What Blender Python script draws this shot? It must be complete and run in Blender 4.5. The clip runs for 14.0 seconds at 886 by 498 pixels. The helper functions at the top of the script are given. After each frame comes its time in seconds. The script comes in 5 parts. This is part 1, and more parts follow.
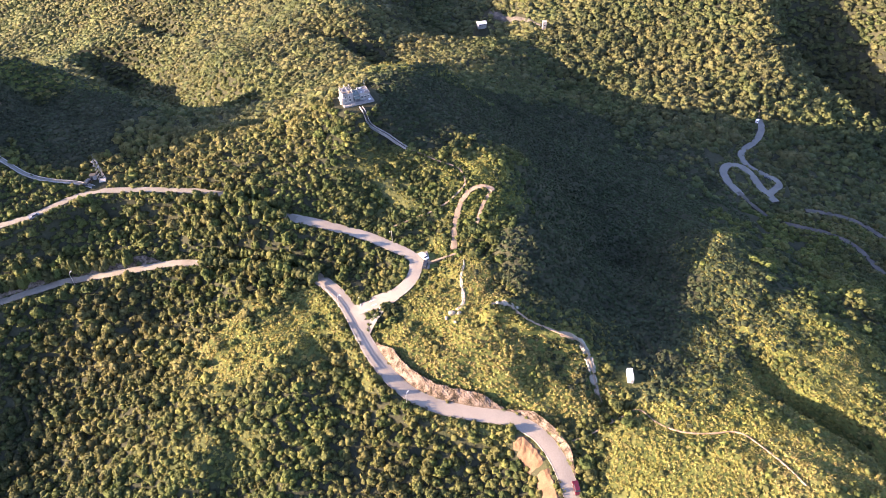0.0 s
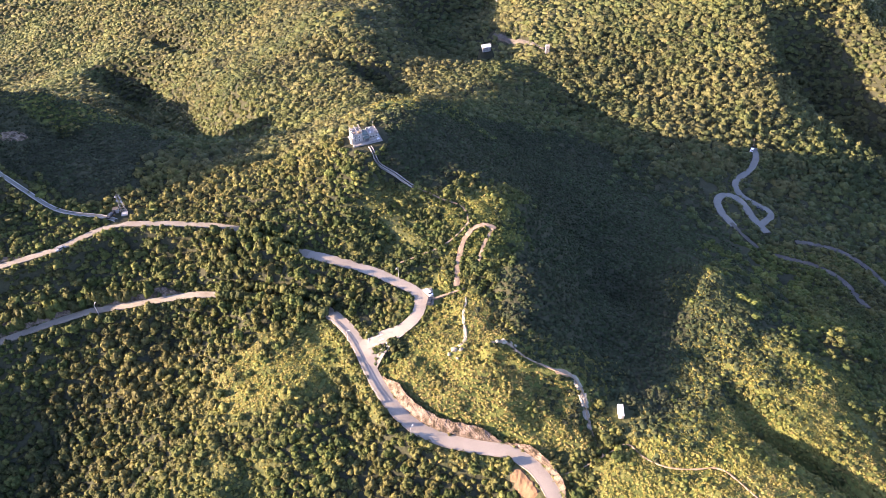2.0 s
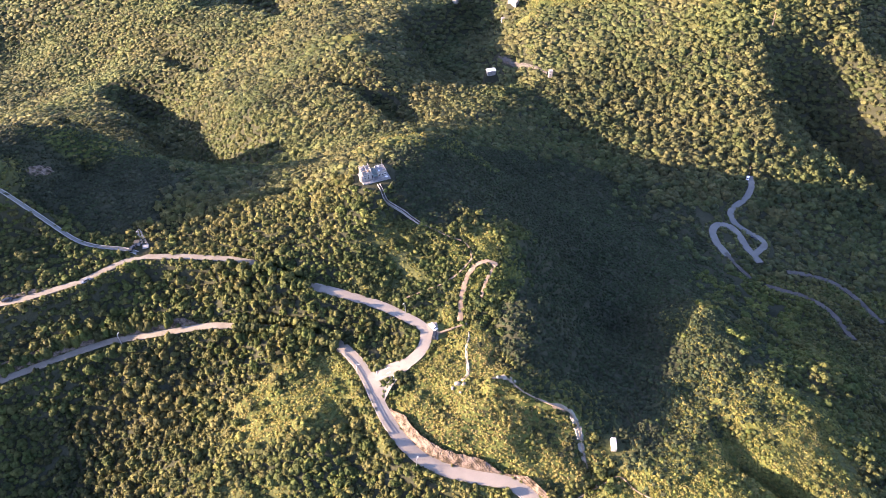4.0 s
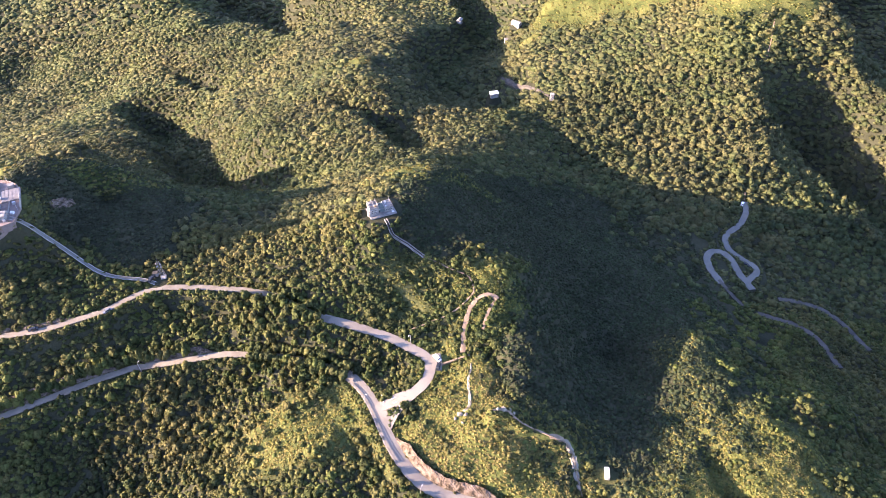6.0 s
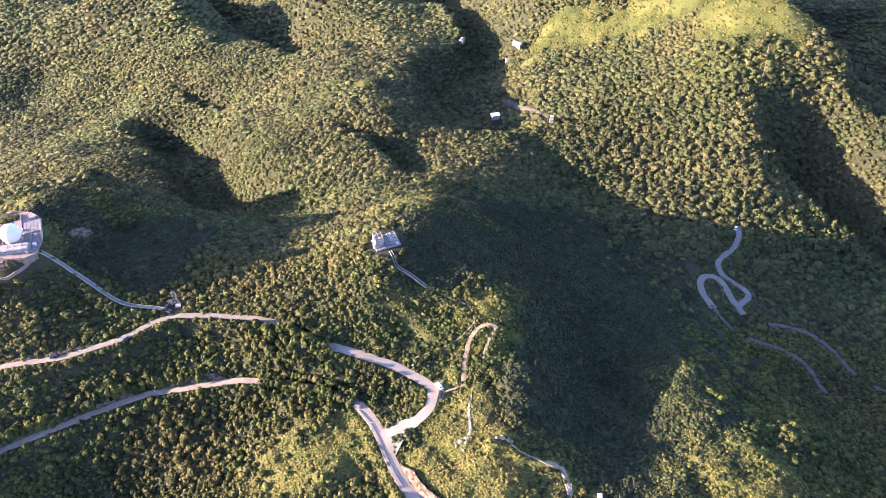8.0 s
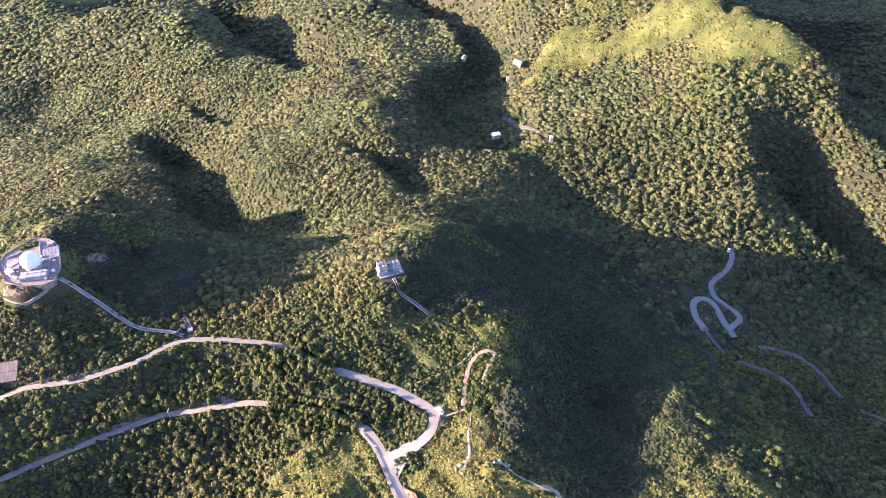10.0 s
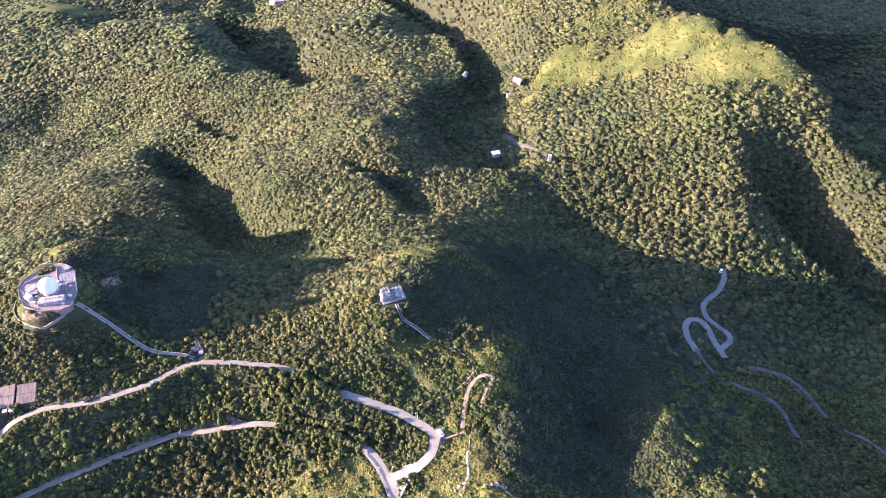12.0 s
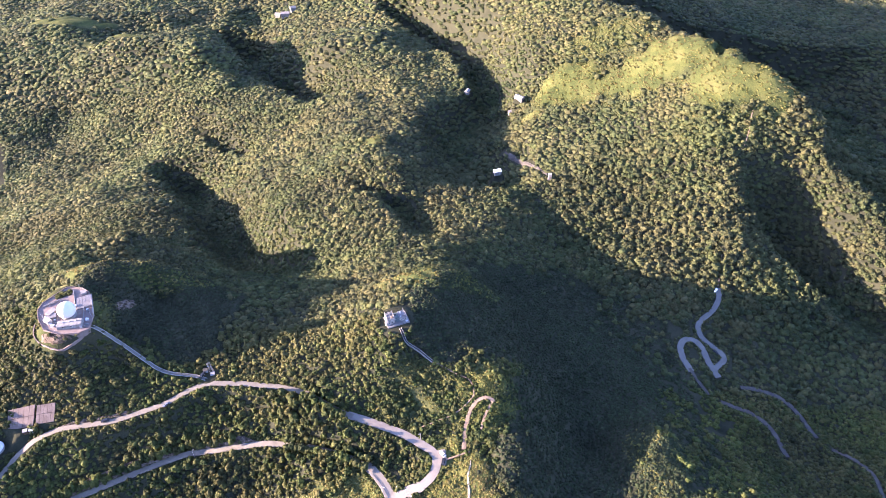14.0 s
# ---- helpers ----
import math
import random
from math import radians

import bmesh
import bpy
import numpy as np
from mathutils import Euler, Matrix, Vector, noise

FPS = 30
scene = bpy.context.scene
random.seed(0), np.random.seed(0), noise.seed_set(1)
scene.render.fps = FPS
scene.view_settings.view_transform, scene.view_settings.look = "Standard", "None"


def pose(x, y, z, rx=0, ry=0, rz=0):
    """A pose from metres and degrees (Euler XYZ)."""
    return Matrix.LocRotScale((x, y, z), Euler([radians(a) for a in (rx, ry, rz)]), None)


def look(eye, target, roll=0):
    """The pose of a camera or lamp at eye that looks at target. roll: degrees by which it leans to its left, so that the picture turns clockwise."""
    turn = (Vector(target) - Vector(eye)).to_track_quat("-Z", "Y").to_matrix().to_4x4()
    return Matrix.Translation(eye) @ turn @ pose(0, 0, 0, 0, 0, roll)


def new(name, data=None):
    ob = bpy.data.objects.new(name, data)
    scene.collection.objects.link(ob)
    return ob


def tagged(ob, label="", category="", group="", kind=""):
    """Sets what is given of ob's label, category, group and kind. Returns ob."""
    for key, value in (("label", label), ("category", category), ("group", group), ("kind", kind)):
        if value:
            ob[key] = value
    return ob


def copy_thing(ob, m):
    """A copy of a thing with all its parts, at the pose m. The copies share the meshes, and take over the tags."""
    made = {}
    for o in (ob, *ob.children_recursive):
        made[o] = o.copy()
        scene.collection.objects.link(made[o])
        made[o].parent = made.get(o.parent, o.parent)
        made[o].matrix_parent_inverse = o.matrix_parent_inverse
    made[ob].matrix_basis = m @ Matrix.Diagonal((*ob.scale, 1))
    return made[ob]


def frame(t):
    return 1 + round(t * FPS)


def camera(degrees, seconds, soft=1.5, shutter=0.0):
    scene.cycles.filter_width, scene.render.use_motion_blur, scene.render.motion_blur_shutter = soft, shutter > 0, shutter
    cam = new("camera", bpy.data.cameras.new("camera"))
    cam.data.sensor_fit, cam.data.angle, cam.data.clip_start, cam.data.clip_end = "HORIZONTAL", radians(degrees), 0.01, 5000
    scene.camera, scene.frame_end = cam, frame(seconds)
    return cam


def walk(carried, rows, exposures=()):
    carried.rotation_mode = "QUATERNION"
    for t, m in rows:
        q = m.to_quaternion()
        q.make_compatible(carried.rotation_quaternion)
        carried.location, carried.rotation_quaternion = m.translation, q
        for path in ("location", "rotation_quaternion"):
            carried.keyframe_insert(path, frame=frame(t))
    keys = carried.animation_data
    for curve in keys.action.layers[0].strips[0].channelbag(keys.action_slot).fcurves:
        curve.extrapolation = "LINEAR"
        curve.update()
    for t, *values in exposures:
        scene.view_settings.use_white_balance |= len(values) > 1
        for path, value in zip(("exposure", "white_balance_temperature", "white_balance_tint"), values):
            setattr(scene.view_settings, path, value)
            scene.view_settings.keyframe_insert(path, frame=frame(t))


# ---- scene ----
cam = camera(66.1, 14.0, soft=0.75)
METRES, EYE, TILT, LEAN, TURN = 150.0, 165.0, -44.0, 0.0, 0.0
ROWS = [
    (0.0, 0.0, 0.0, 0.0, 0.0, 0.0, -0.0),
    (0.5, -0.0001, -0.0243, 0.0242, 0.11, -0.04, -0.12),
    (1.0, 0.0002, -0.0507, 0.0498, 0.16, -0.1, -0.2),
    (1.5, 0.0001, -0.0752, 0.074, 0.25, -0.11, -0.37),
    (2.0, 0.0003, -0.102, 0.1001, 0.33, -0.08, -0.49),
    (2.5, 0.0003, -0.1266, 0.1241, 0.46, -0.04, -0.59),
    (3.0, 0.0006, -0.1531, 0.1503, 0.55, -0.02, -0.68),
    (5.5, 0.0012, -0.2808, 0.2758, 1.03, 0.01, -1.0),
    (6.0, 0.0014, -0.3078, 0.3019, 1.08, 0.06, -1.01),
    (6.5, 0.0017, -0.3328, 0.326, 1.14, 0.13, -0.98),
    (7.0, 0.002, -0.3596, 0.3522, 1.17, 0.14, -1.0),
    (7.5, 0.0024, -0.3841, 0.3763, 1.17, 0.16, -1.01),
    (8.0, 0.0022, -0.4103, 0.4019, 1.28, 0.16, -1.13),
    (10.5, 0.0038, -0.5364, 0.5258, 1.42, 0.19, -1.37),
    (11.0, 0.0038, -0.5629, 0.5517, 1.42, 0.2, -1.36),
    (11.5, 0.0043, -0.5871, 0.5758, 1.45, 0.19, -1.4),
    (12.0, 0.0044, -0.6133, 0.6019, 1.5, 0.14, -1.54),
    (12.5, 0.0046, -0.6373, 0.6255, 1.56, 0.15, -1.61),
    (13.0, 0.0047, -0.664, 0.6508, 1.63, 0.17, -1.64),
    (13.5, 0.005, -0.6878, 0.6744, 1.7, 0.19, -1.66),
    (14.0, 0.0053, -0.714, 0.7, 1.72, 0.19, -1.66),
]
walk(cam, [(t, pose(0, 0, EYE, TILT, LEAN, TURN) @ pose(METRES * x, METRES * y, METRES * z, 90 + pitch, roll, yaw)) for t, x, y, z, yaw, pitch, roll in ROWS], [(0.0, 2.93, 5950, 39), (14.0, 2.94, 5300, 45)])

# ---- light ----
SUN_AZ, SUN_EL = 7.0, 12.2      # heading of the light from +x towards +y; height of the sun
world = bpy.data.worlds.new("sky")
scene.world = world
world.use_nodes = True
wn, wl = world.node_tree.nodes, world.node_tree.links
wn.clear()
sky = wn.new("ShaderNodeTexSky")
sky.sky_type = "NISHITA"
sky.sun_disc = False
sky.sun_elevation = radians(SUN_EL)
sky.sun_rotation = math.atan2(-math.cos(radians(SUN_AZ)), -math.sin(radians(SUN_AZ)))
sky.altitude, sky.dust_density, sky.ozone_density = 500, 1.3, 1.2
wbg = wn.new("ShaderNodeBackground")
wbg.inputs["Strength"].default_value = 0.112
wout = wn.new("ShaderNodeOutputWorld")
wl.new(sky.outputs[0], wbg.inputs["Color"])
wl.new(wbg.outputs[0], wout.inputs["Surface"])
sun_data = bpy.data.lights.new("sun", "SUN")
sun_data.energy, sun_data.angle, sun_data.color = 6.0, radians(0.55), (1.0, 0.75, 0.405)
sun = new("sun", sun_data)
toward = Vector((-math.cos(radians(SUN_AZ)) * math.cos(radians(SUN_EL)), -math.sin(radians(SUN_AZ)) * math.cos(radians(SUN_EL)), math.sin(radians(SUN_EL))))
sun.matrix_world = look(toward * 900, (0, 0, 0))


# ---- materials ----
def material(name, stops, scale=1.0, fine=8.0, rough=0.9, bump=0.3, bump_scale=None, metal=0.0, spec=0.2, span=(0.3, 0.7)):
    """A surface whose colour runs over the stops by a broad and a fine noise, with fine relief. Lengths are in 1/m."""
    m = bpy.data.materials.new(name)
    m.use_nodes = True
    nt = m.node_tree
    n, l = nt.nodes, nt.links
    p = n["Principled BSDF"]
    p.inputs["Roughness"].default_value, p.inputs["Metallic"].default_value = rough, metal
    p.inputs["Specular IOR Level"].default_value = spec
    geo = n.new("ShaderNodeNewGeometry")
    broad, small = n.new("ShaderNodeTexNoise"), n.new("ShaderNodeTexNoise")
    for tex, s, d in ((broad, scale, 3.0), (small, fine, 4.0)):
        tex.inputs["Scale"].default_value, tex.inputs["Detail"].default_value = s, d
        l.new(geo.outputs["Position"], tex.inputs["Vector"])
    mix = n.new("ShaderNodeMath")
    mix.operation = "MULTIPLY_ADD"
    mix.inputs[1].default_value = 0.55
    l.new(broad.outputs["Fac"], mix.inputs[0])
    half = n.new("ShaderNodeMath")
    half.operation = "MULTIPLY"
    half.inputs[1].default_value = 0.45
    l.new(small.outputs["Fac"], half.inputs[0])
    l.new(half.outputs[0], mix.inputs[2])
    fac = mix.outputs[0]
    ramp = n.new("ShaderNodeValToRGB")
    lo, hi = span
    els = ramp.color_ramp.elements
    for k, c in enumerate(stops):
        at = lo + (hi - lo) * k / max(1, len(stops) - 1)
        e = els[k] if k < 2 else els.new(at)
        e.position, e.color = at, (*c, 1)
    if len(stops) == 1:
        els[1].position, els[1].color = hi, (*stops[0], 1)
    l.new(fac, ramp.inputs[0])
    l.new(ramp.outputs[0], p.inputs["Base Color"])
    if bump:
        b = n.new("ShaderNodeBump")
        b.inputs["Strength"].default_value, b.inputs["Distance"].default_value = bump, 0.3 / (bump_scale or fine)
        relief = small
        if bump_scale:
            relief = n.new("ShaderNodeTexNoise")
            relief.inputs["Scale"].default_value, relief.inputs["Detail"].default_value = bump_scale, 4
            l.new(geo.outputs["Position"], relief.inputs["Vector"])
        l.new(relief.outputs["Fac"], b.inputs["Height"])
        l.new(b.outputs[0], p.inputs["Normal"])
    return m


def ground_material():
    """Hillside turf: fern and leaf litter, its colour deepened for the slopes' shade, and olive to straw meadow where
    the ground's meadow value is high.
    """
    m = material("hillside_turf", [(0.019, 0.021, 0.014), (0.027, 0.03, 0.019), (0.036, 0.039, 0.024), (0.045, 0.047, 0.028)], scale=0.06, fine=1.0, bump=1.0, bump_scale=0.9, spec=0.03)
    n, l = m.node_tree.nodes, m.node_tree.links
    p = n["Principled BSDF"]
    dark = p.inputs["Base Color"].links[0].from_node
    bright = n.new("ShaderNodeValToRGB")
    for k, (at, c) in enumerate(((0.40, (0.028, 0.04, 0.014)), (0.46, (0.052, 0.065, 0.02)), (0.53, (0.074, 0.086, 0.025)), (0.61, (0.1, 0.104, 0.035)))):
        e = bright.color_ramp.elements[k] if k < 2 else bright.color_ramp.elements.new(at)
        e.position, e.color = at, (*c, 1)
    l.new(dark.inputs[0].links[0].from_socket, bright.inputs[0])
    at = n.new("ShaderNodeAttribute")
    at.attribute_name = "meadow"
    mix = n.new("ShaderNodeMix")
    mix.data_type = "RGBA"
    l.new(at.outputs["Fac"], mix.inputs[0])
    l.new(dark.outputs[0], mix.inputs[6])
    l.new(bright.outputs[0], mix.inputs[7])
    l.new(mix.outputs[2], p.inputs["Base Color"])
    return m


M_TURF = ground_material()


def foliage(name, green, olive, fine=1.3, relief=2.2, bump=0.7, rough=0.7, through_light=0.36, spread=0.3):
    """Leaves: each plant has its own tone (dark to light) and hue (green to olive), with leaf-sized mottling and relief."""
    m = bpy.data.materials.new(name)
    m.use_nodes = True
    n, l = m.node_tree.nodes, m.node_tree.links
    p = n["Principled BSDF"]
    p.inputs["Roughness"].default_value, p.inputs["Specular IOR Level"].default_value = rough, 0.08
    geo = n.new("ShaderNodeNewGeometry")
    tone, hue = n.new("ShaderNodeAttribute"), n.new("ShaderNodeAttribute")
    tone.attribute_name, hue.attribute_name = "tone", "hue"
    tex = n.new("ShaderNodeTexNoise")
    tex.inputs["Scale"].default_value, tex.inputs["Detail"].default_value = fine, 5.0
    l.new(geo.outputs["Position"], tex.inputs["Vector"])
    off = n.new("ShaderNodeMath")
    off.operation = "SUBTRACT"
    off.inputs[1].default_value = 0.5
    l.new(tex.outputs["Fac"], off.inputs[0])
    fac = n.new("ShaderNodeMath")
    fac.operation = "MULTIPLY_ADD"
    fac.inputs[1].default_value = spread * 2.5
    l.new(off.outputs[0], fac.inputs[0])
    l.new(tone.outputs["Fac"], fac.inputs[2])
    mix = n.new("ShaderNodeMix")
    mix.data_type = "RGBA"
    l.new(hue.outputs["Fac"], mix.inputs[0])
    for stops, socket in ((green, 6), (olive, 7)):
        ramp = n.new("ShaderNodeValToRGB")
        for k, c in enumerate(stops):
            at = k / (len(stops) - 1)
            e = ramp.color_ramp.elements[0] if k == 0 else ramp.color_ramp.elements[-1] if k == len(stops) - 1 else ramp.color_ramp.elements.new(at)
            e.position, e.color = at, (*c, 1)
        l.new(fac.outputs[0], ramp.inputs[0])
        l.new(ramp.outputs[0], mix.inputs[socket])
    l.new(mix.outputs[2], p.inputs["Base Color"])
    rel = n.new("ShaderNodeTexNoise")
    rel.inputs["Scale"].default_value, rel.inputs["Detail"].default_value = relief, 3.0
    l.new(geo.outputs["Position"], rel.inputs["Vector"])
    b = n.new("ShaderNodeBump")
    b.inputs["Strength"].default_value, b.inputs["Distance"].default_value = bump, 1.0 / relief
    l.new(rel.outputs["Fac"], b.inputs["Height"])
    l.new(b.outputs[0], p.inputs["Normal"])
    t = n.new("ShaderNodeBsdfTranslucent")
    l.new(mix.outputs[2], t.inputs["Color"])
    ms = n.new("ShaderNodeMixShader")
    ms.inputs[0].default_value = through_light
    l.new(p.outputs[0], ms.inputs[1])
    l.new(t.outputs[0], ms.inputs[2])
    l.new(ms.outputs[0], n["Material Output"].inputs["Surface"])
    return m


M_LEAF = foliage("tree_foliage", [(0.022, 0.035, 0.016), (0.052, 0.074, 0.024), (0.090, 0.115, 0.032), (0.144, 0.163, 0.043)], [(0.034, 0.039, 0.019), (0.079, 0.080, 0.031), (0.127, 0.122, 0.044), (0.178, 0.161, 0.062)])
# far leaves tinted greyer and bluer, standing in for distance haze
M_LEAF_HAZED = foliage("far_foliage_hazed", [(0.025, 0.038, 0.021), (0.054, 0.074, 0.030), (0.088, 0.110, 0.040), (0.129, 0.145, 0.052)], [(0.034, 0.041, 0.024), (0.073, 0.078, 0.035), (0.112, 0.112, 0.048), (0.150, 0.143, 0.064)], fine=0.7, relief=1.0)
M_SCRUB = foliage("scrub_foliage", [(0.068, 0.080, 0.023), (0.117, 0.128, 0.034), (0.164, 0.167, 0.045), (0.208, 0.196, 0.060)], [(0.079, 0.072, 0.029), (0.135, 0.118, 0.045), (0.189, 0.165, 0.063), (0.244, 0.206, 0.089)], fine=1.1, relief=3.0)
# fern greens set darker to deepen the shade on these slopes
M_FERN_SHADE = foliage("fern_foliage_shaded", [(0.018, 0.029, 0.016), (0.031, 0.045, 0.022), (0.042, 0.062, 0.028), (0.057, 0.079, 0.036)], [(0.023, 0.029, 0.018), (0.038, 0.045, 0.025), (0.050, 0.058, 0.033), (0.065, 0.073, 0.041)], fine=0.8, relief=2.0)
M_BARK = material("bark", [(0.05, 0.038, 0.025), (0.11, 0.085, 0.06)], scale=2, fine=14)
M_ROAD = material("pale_road_concrete", [(0.150, 0.134, 0.113), (0.192, 0.175, 0.146), (0.237, 0.217, 0.182)], scale=0.12, fine=2.5, rough=0.85, bump=0.15)
M_ASPHALT = material("worn_grey_asphalt", [(0.085, 0.086, 0.078), (0.119, 0.120, 0.108), (0.153, 0.153, 0.136)], scale=0.15, fine=2.5, rough=0.85, bump=0.15)
# dim grey, darker than the asphalt: lower far roads, steps, channel
M_DIM = material("dim_grey_surface", [(0.035, 0.034, 0.03), (0.06, 0.057, 0.05), (0.095, 0.09, 0.08)], scale=0.25, fine=1.5, rough=0.9, bump=0.3)
M_TAN = material("dusty_tan_concrete", [(0.119, 0.108, 0.086), (0.158, 0.146, 0.118), (0.197, 0.185, 0.150)], scale=0.15, fine=2.5, rough=0.9, bump=0.2)
M_OLD = material("weathered_white_render", [(0.132, 0.128, 0.119), (0.220, 0.214, 0.202), (0.334, 0.326, 0.308)], scale=0.6, fine=3, bump=0.2)
M_DIRT = material("dry_path_earth", [(0.119, 0.090, 0.059), (0.182, 0.141, 0.099), (0.252, 0.207, 0.152)], scale=0.5, fine=4, bump=0.6)
M_CUT = material("cut_slope_rock", [(0.021, 0.016, 0.010), (0.044, 0.034, 0.022), (0.089, 0.070, 0.052), (0.122, 0.097, 0.076), (0.155, 0.127, 0.102)], scale=0.45, fine=2.6, bump=1.0, bump_scale=2.6, span=(0.38, 0.62))
M_ROCK = material("pale_granite", [(0.116, 0.107, 0.084), (0.197, 0.184, 0.143), (0.286, 0.268, 0.211)], scale=0.6, fine=4, bump=0.7)
M_WHITE = material("white_paint", [(0.50, 0.50, 0.49), (0.68, 0.68, 0.66)], scale=0.5, fine=5, rough=0.6, bump=0.1)
M_CONC = material("grey_concrete", [(0.224, 0.216, 0.203), (0.320, 0.312, 0.289)], scale=0.5, fine=5, bump=0.3)
M_METAL = material("galvanised_steel", [(0.45, 0.46, 0.47), (0.58, 0.59, 0.60)], scale=1, fine=8, rough=0.45, metal=0.7, bump=0.05, spec=0.5)
M_DARK = material("dark_paint", [(0.03, 0.032, 0.035), (0.05, 0.052, 0.055)], scale=1, fine=6, rough=0.5, bump=0.05)
M_GLASS = material("dark_window_glass", [(0.02, 0.025, 0.03), (0.03, 0.035, 0.04)], scale=1, fine=3, rough=0.12, bump=0, spec=0.6)
M_MARK = material("white_road_paint", [(0.62, 0.61, 0.58), (0.75, 0.74, 0.70)], scale=2, fine=9, bump=0.05)


# ---- mesh helpers ----
def mesh_object(name, verts, faces, mat, parent=None, smooth=False):
    me = bpy.data.meshes.new(name)
    me.from_pydata([tuple(v) for v in verts], [], [tuple(f) for f in faces])
    me.materials.append(mat)
    if smooth:
        me.polygons.foreach_set("use_smooth", np.ones(len(me.polygons), bool))
    me.update()
    ob = new(name, me)
    ob.parent = parent
    return ob


def big_mesh(name, verts, corners, sizes, mat, smooth=False):
    """A large mesh out of numpy arrays: corner indices and the number of corners of each face."""
    me = bpy.data.meshes.new(name)
    starts = np.concatenate(([0], np.cumsum(sizes)[:-1])).astype(np.int32)
    me.vertices.add(len(verts))
    me.vertices.foreach_set("co", np.ascontiguousarray(verts, np.float32).ravel())
    me.loops.add(len(corners))
    me.loops.foreach_set("vertex_index", np.ascontiguousarray(corners, np.int32))
    me.polygons.add(len(sizes))
    me.polygons.foreach_set("loop_start", starts)
    if smooth:
        me.polygons.foreach_set("use_smooth", np.ones(len(sizes), bool))
    me.materials.append(mat)
    me.update(calc_edges=True)
    return new(name, me)


def part(name, bm, mat, parent=None, label="", at=None):
    """Links a bmesh as one mesh object under a thing or a part."""
    me = bpy.data.meshes.new(name)
    bm.normal_update()
    bm.to_mesh(me)
    bm.free()
    me.materials.append(mat)
    ob = new(name, me)
    ob.parent = parent
    if at is not None:
        ob.matrix_basis = at
    return tagged(ob, label)


def box(sx, sy, sz, x=0, y=0, z=0, bevel=0.0, taper=1.0):
    """A bevelled block standing on z, its top drawn in by taper."""
    bm = bmesh.new()
    bmesh.ops.create_cube(bm, size=1)
    for v in bm.verts:
        k = taper if v.co.z > 0 else 1.0
        v.co = Vector((v.co.x * sx * k + x, v.co.y * sy * k + y, (v.co.z + 0.5) * sz + z))
    if bevel:
        bmesh.ops.bevel(bm, geom=bm.edges[:], offset=bevel, segments=2, affect="EDGES", profile=0.6)
    return bm


def tube(points, r, sides=6, r_end=None):
    """A round bar along points."""
    bm = bmesh.new()
    rings = []
    pts = [Vector(p) for p in points]
    for i, p in enumerate(pts):
        d = (pts[min(i + 1, len(pts) - 1)] - pts[max(i - 1, 0)]).normalized()
        side = d.cross(Vector((0, 0, 1)))
        if side.length < 0.05:
            side = d.cross(Vector((1, 0, 0)))
        side.normalize()
        up = side.cross(d)
        rr = r if r_end is None else r + (r_end - r) * i / (len(pts) - 1)
        rings.append([bm.verts.new(p + (side * math.cos(a) + up * math.sin(a)) * rr) for a in (2 * math.pi * k / sides for k in range(sides))])
    for a, b in zip(rings, rings[1:]):
        for k in range(sides):
            bm.faces.new((a[k], a[(k + 1) % sides], b[(k + 1) % sides], b[k]))
    bm.faces.new(rings[0][::-1])
    bm.faces.new(rings[-1])
    return bm


def thing(name, x, y, z, turn, label, category, group=""):
    ob = new(name)
    ob.matrix_basis = pose(x, y, z, 0, 0, turn)
    return tagged(ob, label, category, group)


